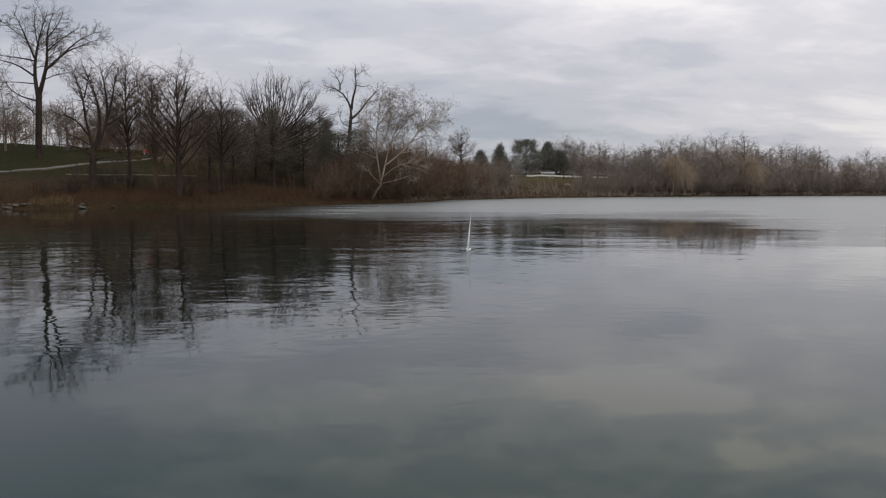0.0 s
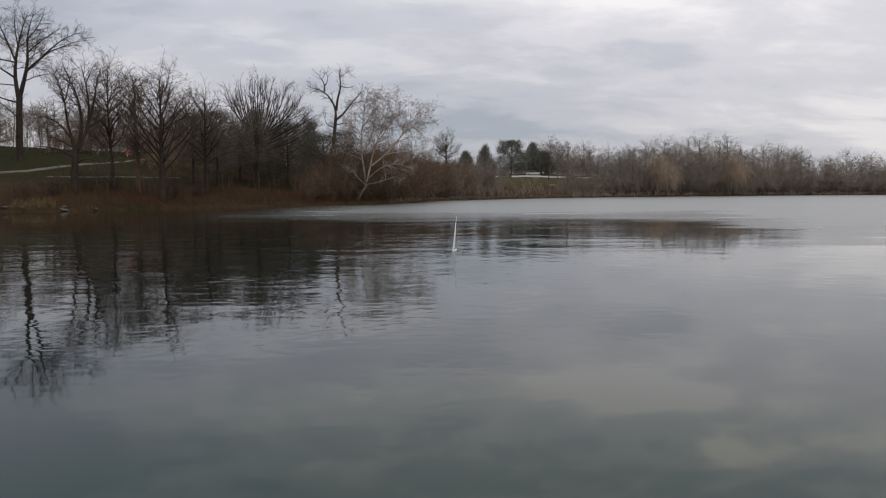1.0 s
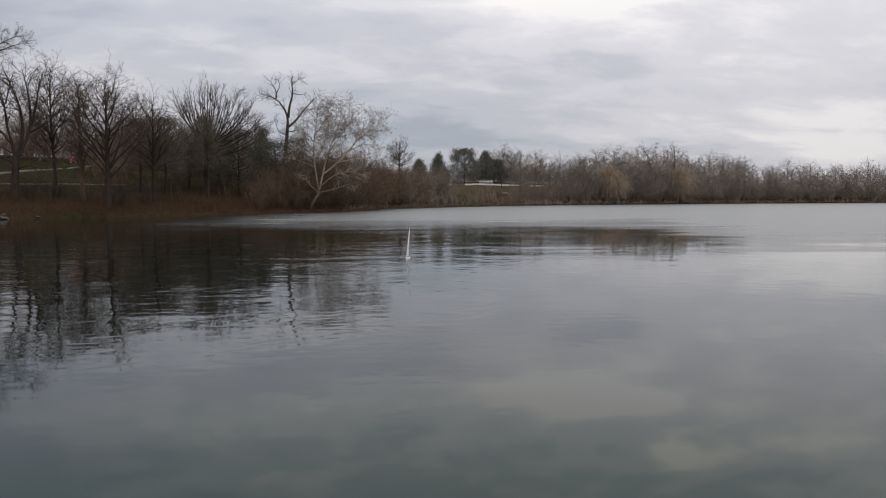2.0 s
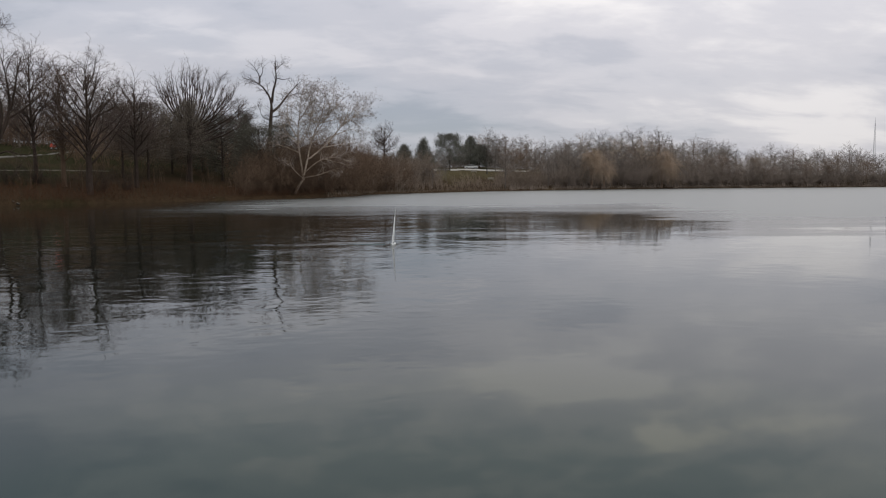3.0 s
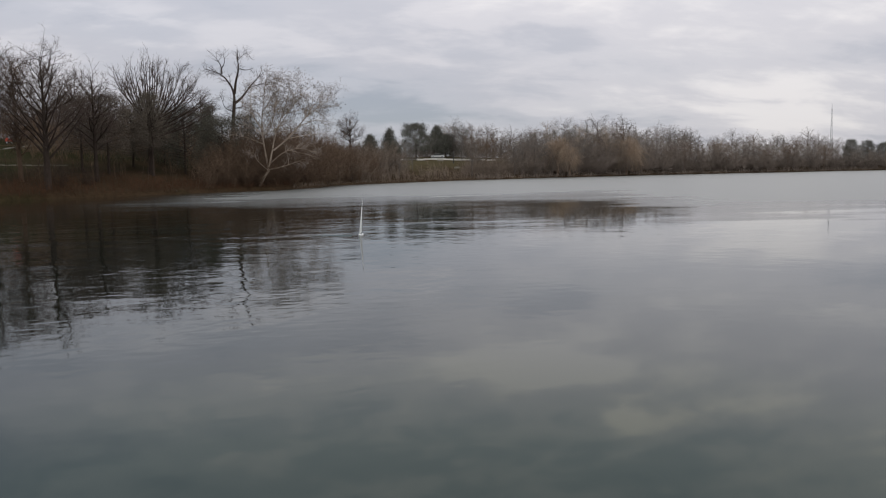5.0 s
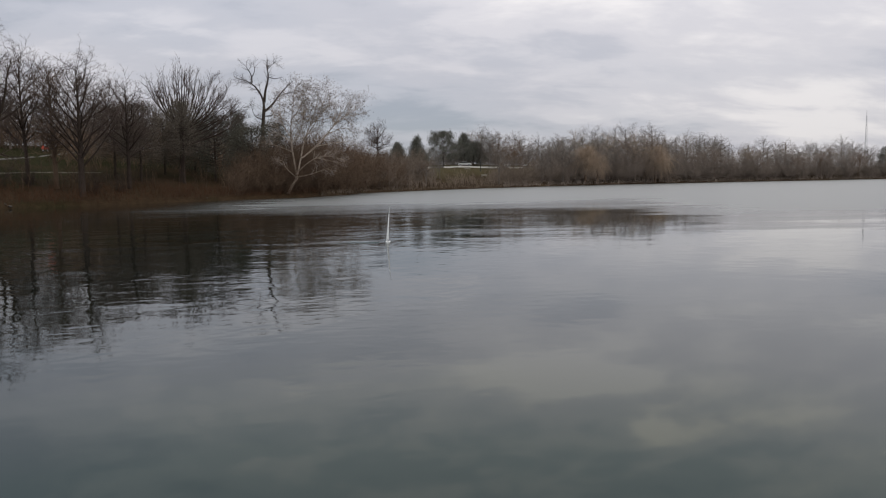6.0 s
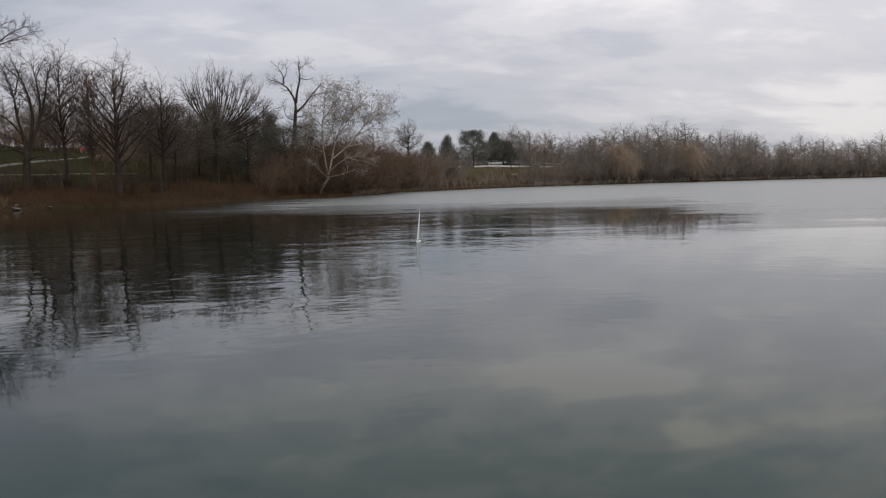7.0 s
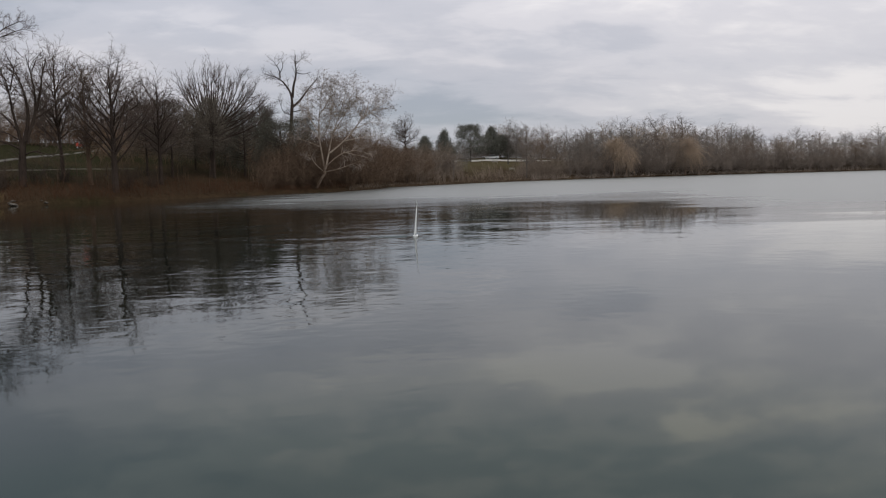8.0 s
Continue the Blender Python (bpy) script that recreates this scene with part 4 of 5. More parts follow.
def clearing(a, d, rng):
    """Low growth thins out over the open lawn."""
    return d > 8 and 5.2 < a < 10.4 and rng.random() < min(1.0, min(a - 5.2, 10.4 - a) * 1.2)


brush("point_thicket", B, 0.3, 4.6, 0.2, 30, 600, 2.0, 5.0, 0.03, BARK_BROWN_HAZED, "tangled brown thicket on the far bank", 5.0, 0.25, 0.8, 0.014, 0.18, fading(2.0, 4.6))
brush("low_thicket", B, 2.2, 14.0, 0.3, 26, 2100, 1.0, 3.2, 0.03, BARK_BROWN_HAZED, "low brown thicket on the far bank", 5.0, 0.3, 0.8, 0.016, 0.2, clearing)


def clumps(name, rng, sites, stems, per_m, mat, label, r0=0.03, twig=0.02):
    """Rounded leafless shrubs and young trees that grow into one another, as one mesh: sites are (place, height, half width)."""
    n, P = 4, []
    for p, H, w in sites:
        for _ in range(stems):
            a, e = rng.uniform(0, 2 * math.pi), math.acos(1 - rng.random() * 0.95)
            f = rng.uniform(0.6, 1.04)
            foot = np.array(p) + np.array([rng.normal(0, 0.22 * w), rng.normal(0, 0.22 * w), -0.1])
            tip = np.array(p) + np.array([math.sin(e) * math.cos(a) * w, math.sin(e) * math.sin(a) * w, (0.30 + 0.70 * math.cos(e)) * H]) * f
            u = np.linspace(0, 1, n)[:, None]
            q = foot + (tip - foot) * np.concatenate((u ** 1.15, u ** 1.15, u ** 0.85), 1)
            q[1:] += rng.normal(0, 0.03 * H, (n - 1, 3))
            P.append(q)
    P = np.stack(P)
    R = r0 * rng.uniform(0.6, 1.3, len(P))[:, None] * np.linspace(1, 0.4, n)[None]
    Q, W = sprout(rng, P, R, per_m, 0.12, 62, 0.30, 2, 0.2, 0.0, r0 * 0.6, twig, lmin=0.5)
    return tagged(new(name, tube_mesh(name, [(P, R, 3), (Q, W, 1)], mat)), label, "brush", kind="stuff")


def thicket_sites(a0, a1, step, rows, low, high, seed, hold=None):
    """Clump sites along a stretch of the far bank, as high as a share of the skyline."""
    k, out, a = np.random.default_rng(seed), [], a0
    while a < a1:
        for s0, s1 in rows:
            b = a + k.uniform(-0.3, 0.3)
            if hold and hold(b):
                continue
            p = spot(b, k.uniform(s0, s1))
            el = float(np.interp(b, SKY_AZ, SKY_EL)) * k.uniform(low, high)
            H = max(2.0, EYE + math.hypot(p.x, p.y) * math.tan(radians(el)) - p.z)
            out.append((p, H, H * k.uniform(0.5, 0.8)))
        a += step
    return out


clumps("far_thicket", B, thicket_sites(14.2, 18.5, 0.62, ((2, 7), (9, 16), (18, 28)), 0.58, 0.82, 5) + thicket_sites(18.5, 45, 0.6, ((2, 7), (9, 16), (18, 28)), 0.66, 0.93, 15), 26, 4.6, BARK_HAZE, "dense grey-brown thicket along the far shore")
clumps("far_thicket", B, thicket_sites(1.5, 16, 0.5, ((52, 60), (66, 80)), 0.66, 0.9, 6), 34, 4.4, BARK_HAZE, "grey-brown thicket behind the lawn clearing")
clumps("low_thicket", B, thicket_sites(0.2, 4.9, 0.32, ((12, 24), (28, 42)), 0.85, 1.2, 8), 34, 4.6, BARK_BROWN_HAZED, "brown thicket round the far conifers", 0.035, 0.02)
clumps("low_thicket", B, thicket_sites(10.8, 15.0, 0.6, ((2, 8), (10, 22)), 0.4, 0.7, 7), 24, 3.0, BARK_BROWN_HAZED, "low brown thicket on the far bank")
POINT = []
for i in range(130):
    a = -9.2 + 12.6 * ((i * 0.618) % 1.0)
    p = spot(a, 2.5 + 24 * (i / 130.0))
    H = rnd.uniform(5.4, 8.4) * float(np.interp(a, (-9, -5, 0, 3.5), (0.7, 1.2, 1.2, 0.85)))
    POINT.append((p, H, H * rnd.uniform(0.5, 0.75)))
clumps("point_thicket", B, POINT, 32, 5.6, BARK_THICKET, "tangled brown thicket on the wooded point", 0.025, 0.014)
brush("understory", B, -21, -4, 24, 40, 700, 2.0, 5.5, 0.025, BARK_BROWN, "dark leafless understory among the trees", 6.0, 0.4, 0.9, 0.013, 0.25)
brush("hedgerow", B, -26.5, -8, 43, 58, 1000, 2.5, 6.0, 0.03, BARK_BROWN, "brown leafless hedgerow along the top of the rise", 6.0, 0.35, 0.9, 0.015, 0.25)
brush("bank_shrubs", B, -26.2, -15, 9, 17, 160, 1.0, 2.6, 0.02, BARK_DARK, "dark leafless shrubs between the trunks", 6.0, 0.4, 0.9, 0.012, 0.25)
SHRUBS = [(spot(a, d), h, w) for a, d, h, w in ((-28.35, 4, 3.0, 1.7), (-26.5, 8, 4.2, 2.0), (-26.9, 6, 2.6, 1.6), (-19.0, 5, 3.2, 1.8), (-17.2, 6, 2.8, 1.6), (-22.9, 11, 2.8, 1.8), (-24.6, 10, 3.6, 1.9))]
clumps("bank_shrubs", B, SHRUBS, 30, 6.0, BARK_DARK, "dark twiggy shrubs at the foot of the bank trees", 0.018, 0.010)
brush("understory", B, -36, -8, 62, 95, 1100, 2.5, 5.5, 0.035, BARK_GREY, "grey leafless scrub behind the rise", 4.0, 0.2, 0.9, 0.016)
brush("shore_sedge", B, -3, 12, 0.0, 1.6, 1100, 0.3, 0.8, 0.03, BARK_BROWN_HAZED, "brown sedge and low brush at the far waterline", 0, 0.35, 1.0, 0.025)
brush("shore_sedge", B, 11, 45, 0.0, 2.2, 2800, 0.6, 1.7, 0.035, SEDGE, "bleached sedge and low brush at the far waterline", 0, 0.35, 1.0, 0.025)
brush("dry_grass", B, -29.2, -26.6, 0.4, 2.6, 700, 0.4, 0.9, 0.012, STRAW, "tuft of straw-coloured dry grass at the waterline", 0, 0.4)


def willow(az, s, top, seed, width):
    ob = tree_thing("willow_tree", az, s, "weeping willow with tan hanging withes at the far shore", "tree", "willows on the far shore")
    base = ob.matrix_basis.translation
    H = EYE + math.hypot(base.x, base.y) * math.tan(radians(top)) - base.z
    r = np.random.default_rng(seed)
    L = [limb([(0, 0, -0.3), (0.2, 0, H * 0.2), (0.1, 0, H * 0.42)], 0.4, 0.28)]
    for i in range(16):
        a, e = i * 2.4, radians(15 + 50 * ((i * 0.618) % 1))
        d = np.array([math.sin(e) * math.cos(a) * width / H * 1.15, math.sin(e) * math.sin(a) * width / H * 1.15, math.cos(e)])
        p0 = np.array([0.1, 0, H * 0.36])
        L.append(limb([p0, p0 + d * H * 0.42 + np.array([0, 0, H * 0.06]), p0 + d * H * 0.62], 0.13, 0.03))
    P, R = pack(L)
    mesh_part("trunk", tube_mesh("trunk", [(P[:1], R[:1], 7)], BARK_BROWN), ob)
    mesh_part("limbwork", tube_mesh("limbwork", [(P[1:], R[1:], 5)], BARK_BROWN), ob)
    Q, W = sprout(r, P[1:], R[1:], 3.8, 0.25, 55, 0.4, 4, 0.15, 0.0, 0.05, 0.02, lmin=1.2)
    S, V = sprout(r, Q, W, 3.0, 0.1, 60, 3.6, 5, 0.05, -0.5, 0.02, 0.02, fall=0.3, lmin=4.0, lmax=H * 0.8)
    keep = S[:, -1, 2] > -0.2
    mesh_part("foliage", tube_mesh("foliage", [(Q, W, 3), (S[keep], V[keep], 3)], TWIG_TAN), ob, "tan hanging withes")


willow(17.2, 3.5, 2.6, 301, 4.2)
willow(22.3, 1.0, 2.4, 302, 7.4)
willow(18.1, 2.0, 1.6, 303, 4.2)


# ---- paths, wall and lesser things on the banks ----
def ribbon(name, way, half, mat, label, lift=0.06, thick=0.25, steps=60):
    """A paved strip draped on the ground along a way of (bearing, distance behind the waterline)."""
    a = np.array(way)
    u = np.linspace(0, 1, len(a))
    c = []
    for t in np.linspace(0, 1, steps):
        c.append((float(np.interp(t, u, a[:, 0])), float(np.interp(t, u, a[:, 1]))))
    verts, quads = [], []
    for i, (az, d) in enumerate(c):
        mids = [spot(az, d - half), spot(az, d), spot(az, d + half)]
        top = [m + Vector((0, 0, lift)) for m in mids]
        verts += [tuple(mids[0] - Vector((0, 0, thick)))] + [tuple(v) for v in top] + [tuple(mids[2] - Vector((0, 0, thick)))]
    for i in range(steps - 1):
        for k in range(4):
            p = i * 5 + k
            quads.append((p, p + 1, p + 6, p + 5))
    return tagged(new(name, solid(name, verts, quads, mat)), label, "path", kind="structure")


ribbon("path", [(-36, 17), (-31, 20.5), (-27, 25), (-24, 31), (-20.4, 38), (-17, 46)], 0.55, PATHSTONE, "worn grey park path climbing the grassy rise")
ribbon("path_lower", [(-27, 19.5), (-24, 19.5), (-21, 19.8), (-18.4, 20.4)], 0.20, EARTH, "narrow trodden path across the bank")
ribbon("road", [(1.0, 47), (5, 45), (9, 44), (14, 46), (18, 50)], 2.2, PATHSTONE, "grey asphalt road on the far rise", 0.10)


def box_bm(sx, sy, sz, x=0.0, y=0.0, z=0.0, bev=0.0):
    bm = bmesh.new()
    bmesh.ops.create_cube(bm, size=1.0, matrix=Matrix.Translation((x, y, z)) @ Matrix.Diagonal((sx, sy, sz, 1)))
    if bev:
        bmesh.ops.bevel(bm, geom=bm.edges[:], offset=bev, segments=2, affect="EDGES")
    return bm


def rod_bm(p0, p1, r0, r1, sides=8):
    bm = bmesh.new()
    d = Vector(p1) - Vector(p0)
    m = Matrix.Translation((Vector(p0) + Vector(p1)) / 2) @ d.to_track_quat("Z", "Y").to_matrix().to_4x4()
    bmesh.ops.create_cone(bm, cap_ends=True, segments=sides, radius1=r0, radius2=r1, depth=d.length, matrix=m)
    return bm


def kerb_wall():
    """The long pale low wall in front of the road, in blocks with joints."""
    ob = tagged(new("low_wall"), "long low whitish concrete wall along the far road", "wall")
    block = box_bm(1.0, 1.0, 1.0, 0, 0, 0.5, 0.02)
    me = bpy.data.meshes.new("block")
    block.to_mesh(me)
    block.free()
    me.materials.append(CONCRETE)
    way = [(a, 41.5) for a in np.arange(2.6, 14.4, 0.55)]
    for (a0, d0), (a1, d1) in zip(way[:-1], way[1:]):
        if 4.2 < a0 < 4.6 or 5.3 < a0 < 6.2 or 10.4 < a0 < 11.4 or 12.2 < a0 < 13.4:
            continue
        p, q = spot(a0, d0), spot(a1, d1)
        mid, run = (p + q) / 2, q - p
        b = new("block", me)
        b.parent = ob
        b.matrix_basis = Matrix.Translation((mid.x, mid.y, min(p.z, q.z) - 0.05)) @ pose(0, 0, 0, 0, 0, math.degrees(math.atan2(run.y, run.x))) @ Matrix.Diagonal((run.length - 0.03, 0.35, 0.52, 1))


kerb_wall()


def lamp_post(az, d):
    ob = tagged(new("post"), "dark upright post on the far lawn", "post")
    ob.matrix_basis = Matrix.Translation(spot(az, d))
    part("shaft", rod_bm((0, 0, -0.2), (0, 0, 3.4), 0.17, 0.13), DARKMETAL, ob)
    part("base", rod_bm((0, 0, -0.1), (0, 0, 0.35), 0.26, 0.20), DARKMETAL, ob)
    part("cap", rod_bm((0, 0, 3.4), (0, 0, 3.75), 0.24, 0.10), DARKMETAL, ob)


lamp_post(9.27, 33)


def bench(az, d, turn):
    ob = tagged(new("bench"), "pale bench on the far lawn", "bench", "benches on the far lawn")
    ob.matrix_basis = Matrix.Translation(spot(az, d)) @ pose(0, 0, 0, 0, 0, turn)
    part("seat", box_bm(1.8, 0.45, 0.07, 0, 0, 0.46, 0.01), WEATHERED, ob)
    part("backrest", box_bm(1.8, 0.06, 0.34, 0, 0.22, 0.75, 0.01), WEATHERED, ob)
    for x in (-0.9, 0.9):
        part("leg", box_bm(0.12, 0.42, 0.48, x * 0.85, 0, 0.21, 0.01), WEATHERED, ob)


bench(8.25, 34, -8)
bench(9.55, 18, -10)


def car(az, d, turn, paint, label, length=4.4):
    """A parked car: body, glass house, four wheels and lamps."""
    ob = tagged(new("car"), label, "car", "cars parked by the far road")
    ob.matrix_basis = Matrix.Translation(spot(az, d) + Vector((0, 0, 0.12))) @ pose(0, 0, 0, 0, 0, turn)
    part("body", box_bm(length, 1.75, 0.62, 0, 0, 0.62, 0.12), paint, ob)
    bm = box_bm(length * 0.55, 1.6, 0.55, -0.1, 0, 1.18, 0.08)
    for v in bm.verts:
        if v.co.z > 1.2:
            v.co.x, v.co.y = -0.1 + (v.co.x + 0.1) * 0.72, v.co.y * 0.86
    part("cabin", bm, DARKMETAL, ob, "dark-glazed cabin")
    part("roof", box_bm(length * 0.40, 1.38, 0.05, -0.1, 0, 1.47, 0.02), paint, ob)
    for x in (-length * 0.32, length * 0.32):
        for y in (-0.8, 0.8):
            w = part("wheel", rod_bm((x, y - 0.1, 0.32), (x, y + 0.1, 0.32), 0.32, 0.32, 14), RUBBER, ob)
            part("rim", rod_bm((x, y - 0.106, 0.32), (x, y + 0.106, 0.32), 0.20, 0.20, 12), STEEL, w, "grey metal rim")


WHITEPAINT = plain("silver_car_paint", (0.42, 0.42, 0.42), (0.55, 0.55, 0.55), 3, 0.3, 0, 0.0002)
car(8.05, 46, -6, WHITEPAINT, "silver-white car parked on the far road")


def red_cart():
    """A small orange-red utility cart left beside the path."""
    ob = tagged(new("utility_cart"), "small orange-red utility cart standing beside the path", "cart")
    ob.matrix_basis = Matrix.Translation(spot(-21.75, 39) + Vector((0, 0, 0.05))) @ pose(0, 0, 0, 0, 0, 16) @ Matrix.Diagonal((0.75, 0.75, 0.8, 1))
    part("tray", box_bm(1.35, 0.75, 0.38, 0, 0, 0.62, 0.05), REDPAINT, ob)
    part("hood", box_bm(0.45, 0.6, 0.3, -0.35, 0, 0.94, 0.06), REDPAINT, ob)
    part("handle", rod_bm((0.62, 0, 0.6), (0.98, 0, 1.05), 0.03, 0.03), DARKMETAL, ob)
    for x in (-0.42, 0.42):
        for y in (-0.36, 0.36):
            w = part("wheel", rod_bm((x, y - 0.05, 0.22), (x, y + 0.05, 0.22), 0.24, 0.24, 14), RUBBER, ob)
            part("rim", rod_bm((x, y - 0.056, 0.22), (x, y + 0.056, 0.22), 0.13, 0.13, 12), STEEL, w, "grey metal rim")


red_cart()


def rock_mesh(seed):
    r = random.Random(seed)
    bm = bmesh.new()
    bmesh.ops.create_icosphere(bm, subdivisions=2, radius=0.5)
    off = Vector((r.random() * 50, r.random() * 50, r.random() * 50))
    for v in bm.verts:
        k = 1 + 0.45 * noise.noise(v.co * 2.2 + off) + 0.18 * noise.noise(v.co * 5.0 + off)
        v.co = v.co * k
        v.co.z *= 0.55
    me = bpy.data.meshes.new("rock")
    bm.to_mesh(me)
    bm.free()
    me.materials.append(ROCK)
    return me


ROCKS = [rock_mesh(i) for i in range(5)]
rr = random.Random(12)
for a0, a1, n, sz in ((-31.5, -29.2, 9, 0.7), (-28.6, -28.2, 2, 0.5), (-26.4, -25.6, 5, 0.6), (-24.6, -24.0, 2, 0.45), (-11.6, -11.3, 1, 0.5), (-36, -31.5, 8, 0.7)):
    for i in range(n):
        p = spot(rr.uniform(a0, a1), rr.uniform(0.1, 1.2))
        k = sz * rr.uniform(0.35, 1.0)
        ob = tagged(new("rock", ROCKS[rr.randrange(5)]), "pale weathered rock at the waterline", "rock", "rocks along the waterline")
        ob.matrix_basis = Matrix.Translation((p.x, p.y, max(p.z, 0.02) - 0.03)) @ pose(0, 0, 0, rr.uniform(-8, 8), rr.uniform(-8, 8), rr.uniform(0, 360)) @ Matrix.Diagonal((k * 1.3, k, k, 1))


def radio_mast(az, dist, top):
    """A three-legged lattice mast far beyond the woods."""
    x, y = dist * math.sin(radians(az)), dist * math.cos(radians(az))
    base = 9.0
    H = EYE + dist * math.tan(radians(top)) - base
    ob = tagged(new("radio_mast"), "grey steel lattice radio mast beyond the far woods", "mast")
    ob.matrix_basis = Matrix.Translation((x, y, base))
    lev = 14
    wide = lambda t: 1.9 * (1 - t) + 0.35 * t

    def corner(k, t):
        a = radians(90 + 120 * k)
        return np.array([wide(t) * math.cos(a), wide(t) * math.sin(a), H * 0.9 * t])

    for k in range(3):
        p = np.stack([corner(k, i / lev) for i in range(lev + 1)])[None]
        mesh_part("leg", tube_mesh("leg", [(p, np.full((1, lev + 1), 0.10), 6)], STEEL), ob)
    P = []
    for i in range(lev):
        for k in range(3):
            P.append(np.stack((corner(k, i / lev), corner((k + 1) % 3, (i + 1) / lev))))
            P.append(np.stack((corner(k, i / lev), corner((k + 1) % 3, i / lev))))
            P.append(np.stack((corner((k + 1) % 3, i / lev), corner(k, (i + 1) / lev))))
    P = np.stack(P)
    mesh_part("bracing", tube_mesh("bracing", [(P, np.full(P.shape[:2], 0.055), 4)], STEEL), ob)
    part("antenna", rod_bm((0, 0, H * 0.88), (0, 0, H), 0.22, 0.08), STEEL, ob)


radio_mast(36.0, 820, 4.3)


# ---- the model sailing boat ----
def model_boat(x, y, heading, heel):
    """A small model yacht: lofted hull, deck, mast, booms, main and jib, stays, rudder and keel."""
    ob = tagged(new("model_sailboat"), "white model sailing boat with two sails on the lake", "sailboat")
    ob.matrix_basis = Matrix.Translation((x, y, 0)) @ pose(0, 0, 0, 0, 0, heading) @ pose(0, 0, 0, heel, 0, 0)
    ln, st, ring = 0.72, 14, 9

    def section(u):
        half = 0.072 * (math.sin(math.pi * min(u * 0.62 + 0.30, 1.0)) ** 0.8) * (1 if u < 0.55 else max(0.04, 1 - ((u - 0.55) / 0.45) ** 2.2))
        return half, 0.052 + 0.016 * u ** 2, -0.045 * math.sin(math.pi * min(0.15 + u * 0.83, 1.0))

    bm = bmesh.new()
    rows = []
    for i in range(st + 1):
        u = i / st
        half, top, keel = section(u)
        row = []
        for k in range(ring):
            a = math.pi * k / (ring - 1)
            row.append(bm.verts.new((-ln * 0.5 + ln * u, half * math.cos(a), top + (keel - top) * math.sin(a) ** 0.7)))
        rows.append(row)
    for a, b in zip(rows[:-1], rows[1:]):
        for k in range(ring - 1):
            bm.faces.new((a[k], a[k + 1], b[k + 1], b[k]))
    bm.faces.new(rows[0])
    hull = part("hull", bm, GELCOAT, ob, "white moulded hull")
    for p in hull.data.polygons:
        p.use_smooth = True
    bm = bmesh.new()
    rows = []
    for i in range(st + 1):
        half, top, _ = section(i / st)
        rows.append([bm.verts.new((-ln * 0.5 + ln * i / st, half * k * 0.98, top - 0.002 + 0.006 * (1 - k * k))) for k in (-1, -0.5, 0, 0.5, 1)])
    for a, b in zip(rows[:-1], rows[1:]):
        for k in range(4):
            bm.faces.new((a[k], b[k], b[k + 1], a[k + 1]))
    part("deck", bm, GELCOAT, ob)
    part("hatch", box_bm(0.10, 0.06, 0.012, -0.06, 0, 0.066, 0.004), DARKMETAL, ob, "dark deck hatch")
    part("mast", rod_bm((0.06, 0, 0.05), (0.045, 0, 1.16), 0.006, 0.004), DARKMETAL, ob)
    part("keel_fin", box_bm(0.08, 0.01, 0.26, 0.02, 0, -0.16, 0.003), DARKMETAL, ob)
    part("keel_bulb", rod_bm((-0.07, 0, -0.3), (0.10, 0, -0.3), 0.018, 0.012), DARKMETAL, ob)
    part("rudder", box_bm(0.05, 0.008, 0.14, -0.33, 0, -0.06, 0.002), DARKMETAL, ob)

    def sail(name, tack, head, clew, camber, swing):
        """A cambered three-cornered sail with real thickness, swung about its luff."""
        bm = bmesh.new()
        nu, nv = 8, 14
        T, Hd, C = Vector(tack), Vector(head), Vector(clew)
        turn = Matrix.Translation(T) @ Matrix.Rotation(radians(swing), 4, (Hd - T).normalized()) @ Matrix.Translation(-T)
        for side in (0, 1):
            grid = []
            for j in range(nv + 1):
                v = j / nv
                luff = T.lerp(Hd, v)
                leech = C.lerp(Hd, v) + Vector((-0.05 * math.sin(math.pi * v), 0, 0)) * (0.6 if name == "mainsail" else 0.2)
                grid.append([])
                for i in range(nu + 1):
                    u = i / nu
                    p = luff.lerp(leech, u)
                    p.y += camber * math.sin(math.pi * u ** 0.75) * (1 - v * 0.7) + (0.0012 if side else -0.0012)
                    grid[-1].append(bm.verts.new(turn @ p))
            for j in range(nv):
                for i in range(nu):
                    q = (grid[j][i], grid[j][i + 1], grid[j + 1][i + 1], grid[j + 1][i])
                    bm.faces.new(q if side else q[::-1])
        o = part(name, bm, SAILCLOTH, ob)
        for p in o.data.polygons:
            p.use_smooth = True

    sail("mainsail", (0.05, 0, 0.12), (0.045, 0, 1.13), (-0.27, 0, 0.11), 0.03, 7)
    sail("jib", (0.33, 0, 0.09), (0.075, 0, 0.92), (0.10, 0, 0.10), 0.025, 9)
    part("main_boom", rod_bm((0.05, 0, 0.108), (-0.27, -0.04, 0.105), 0.004, 0.004), DARKMETAL, ob)
    part("jib_boom", rod_bm((0.33, 0, 0.08), (0.09, -0.035, 0.09), 0.003, 0.003), DARKMETAL, ob)
    part("forestay", rod_bm((0.345, 0, 0.068), (0.047, 0, 0.95), 0.0012, 0.0012, 5), STEEL, ob)
    part("backstay", rod_bm((-0.35, 0, 0.055), (0.045, 0, 1.16), 0.0012, 0.0012, 5), STEEL, ob)
    for y in (-0.06, 0.06):
        part("shroud", rod_bm((0.03, y, 0.06), (0.05, 0, 0.9), 0.0012, 0.0012, 5), STEEL, ob)


model_boat(0.80, 23.4, -97, -4)


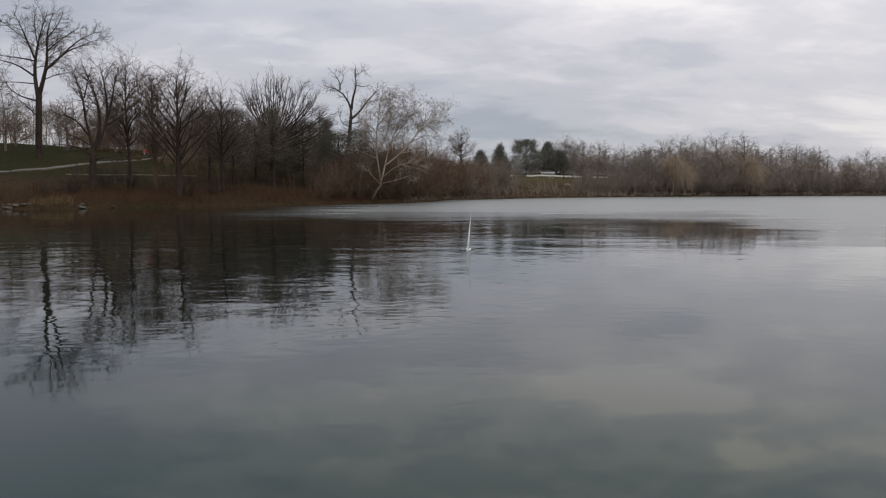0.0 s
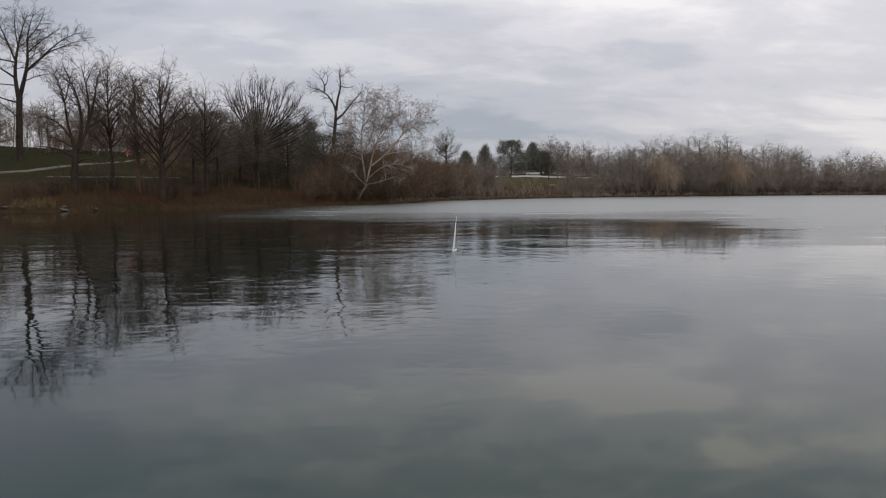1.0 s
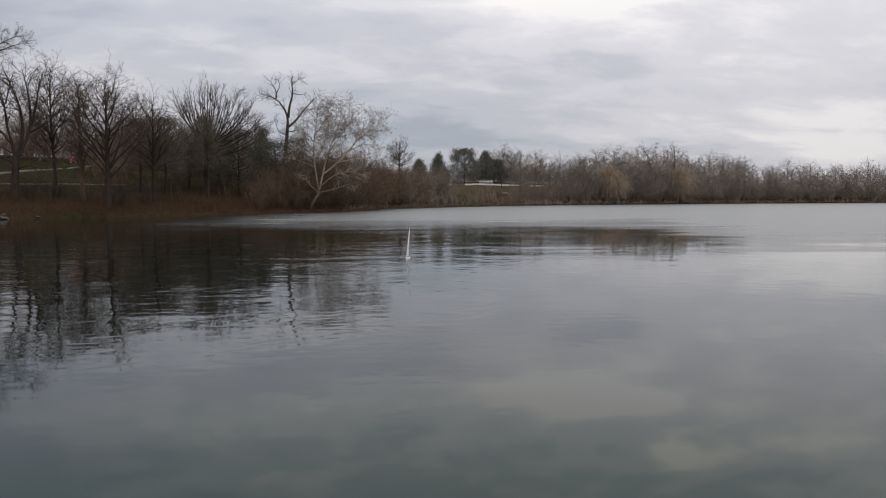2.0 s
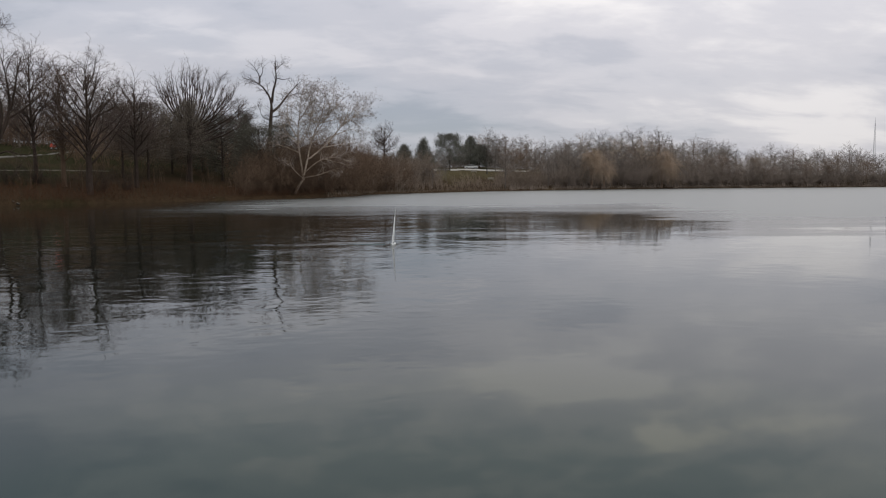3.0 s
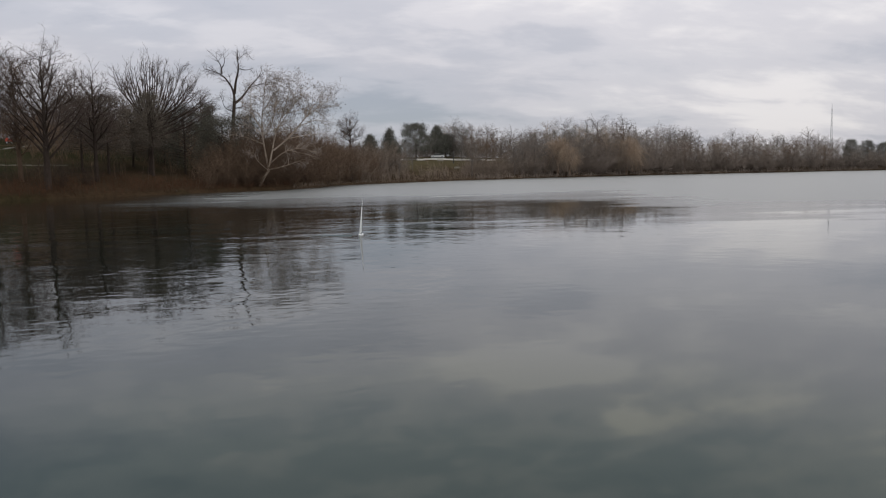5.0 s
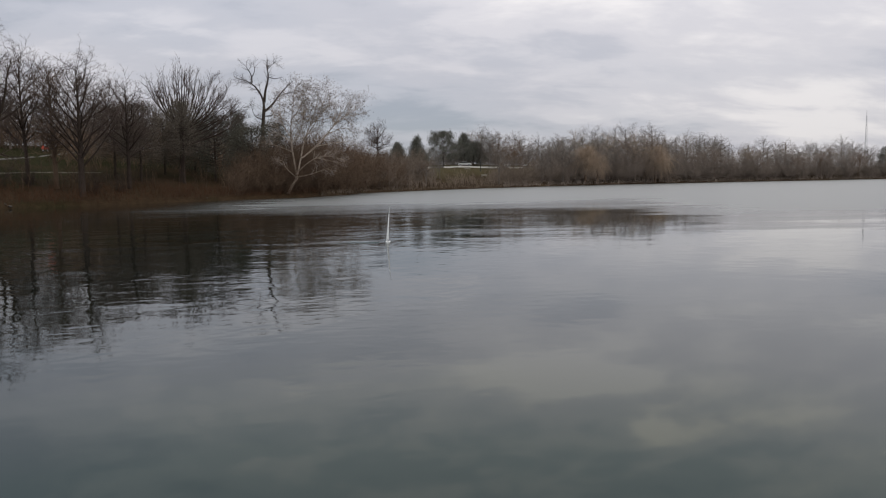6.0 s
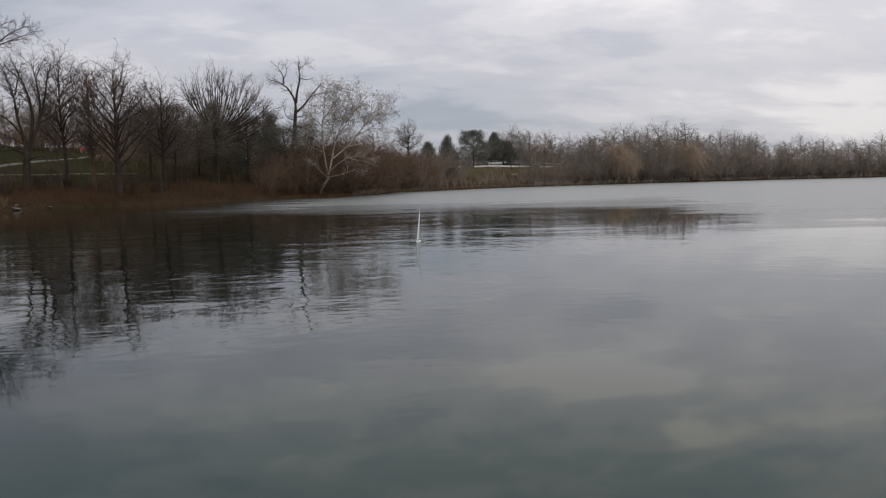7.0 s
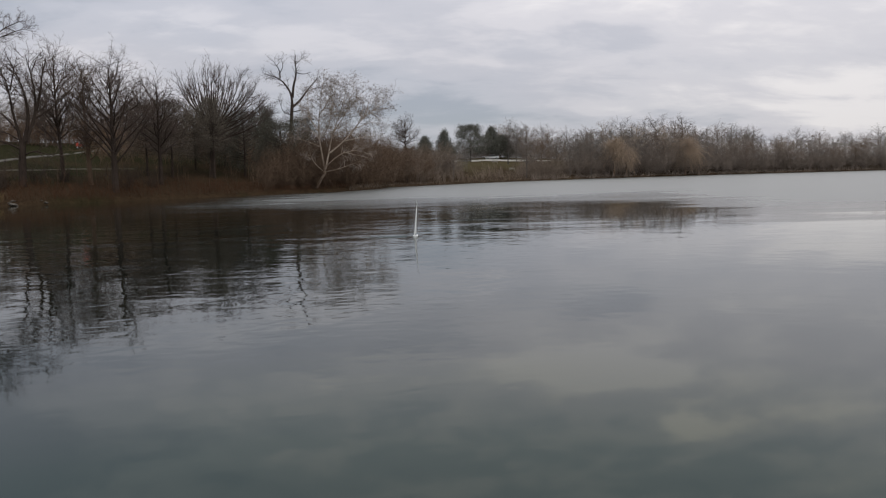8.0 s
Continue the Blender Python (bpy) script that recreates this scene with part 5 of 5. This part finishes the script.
def boat_wake():
    """The low ridges of the model's wake, trailing behind its stern."""
    vs, fs = [], []
    for k, (y0, dy) in enumerate(((23.85, 0.35), (23.75, 0.10))):
        n = 12
        for i in range(n + 1):
            t = i / n
            x, y = 0.55 - 1.5 * t, y0 + dy * t
            w, h = 0.05 * (1 - 0.6 * t), 0.016 * (1 - t) + 0.001
            vs += [(x, y - w, -0.01), (x, y, h), (x, y + w, -0.01)]
        b = k * 3 * (n + 1)
        for i in range(n):
            for j in range(2):
                p = b + 3 * i + j
                fs.append((p, p + 3, p + 4, p + 1))
    tagged(new("wake", solid("wake", vs, fs, WATER)), "faint wake trailing behind the model boat", "wake", kind="stuff")


boat_wake()
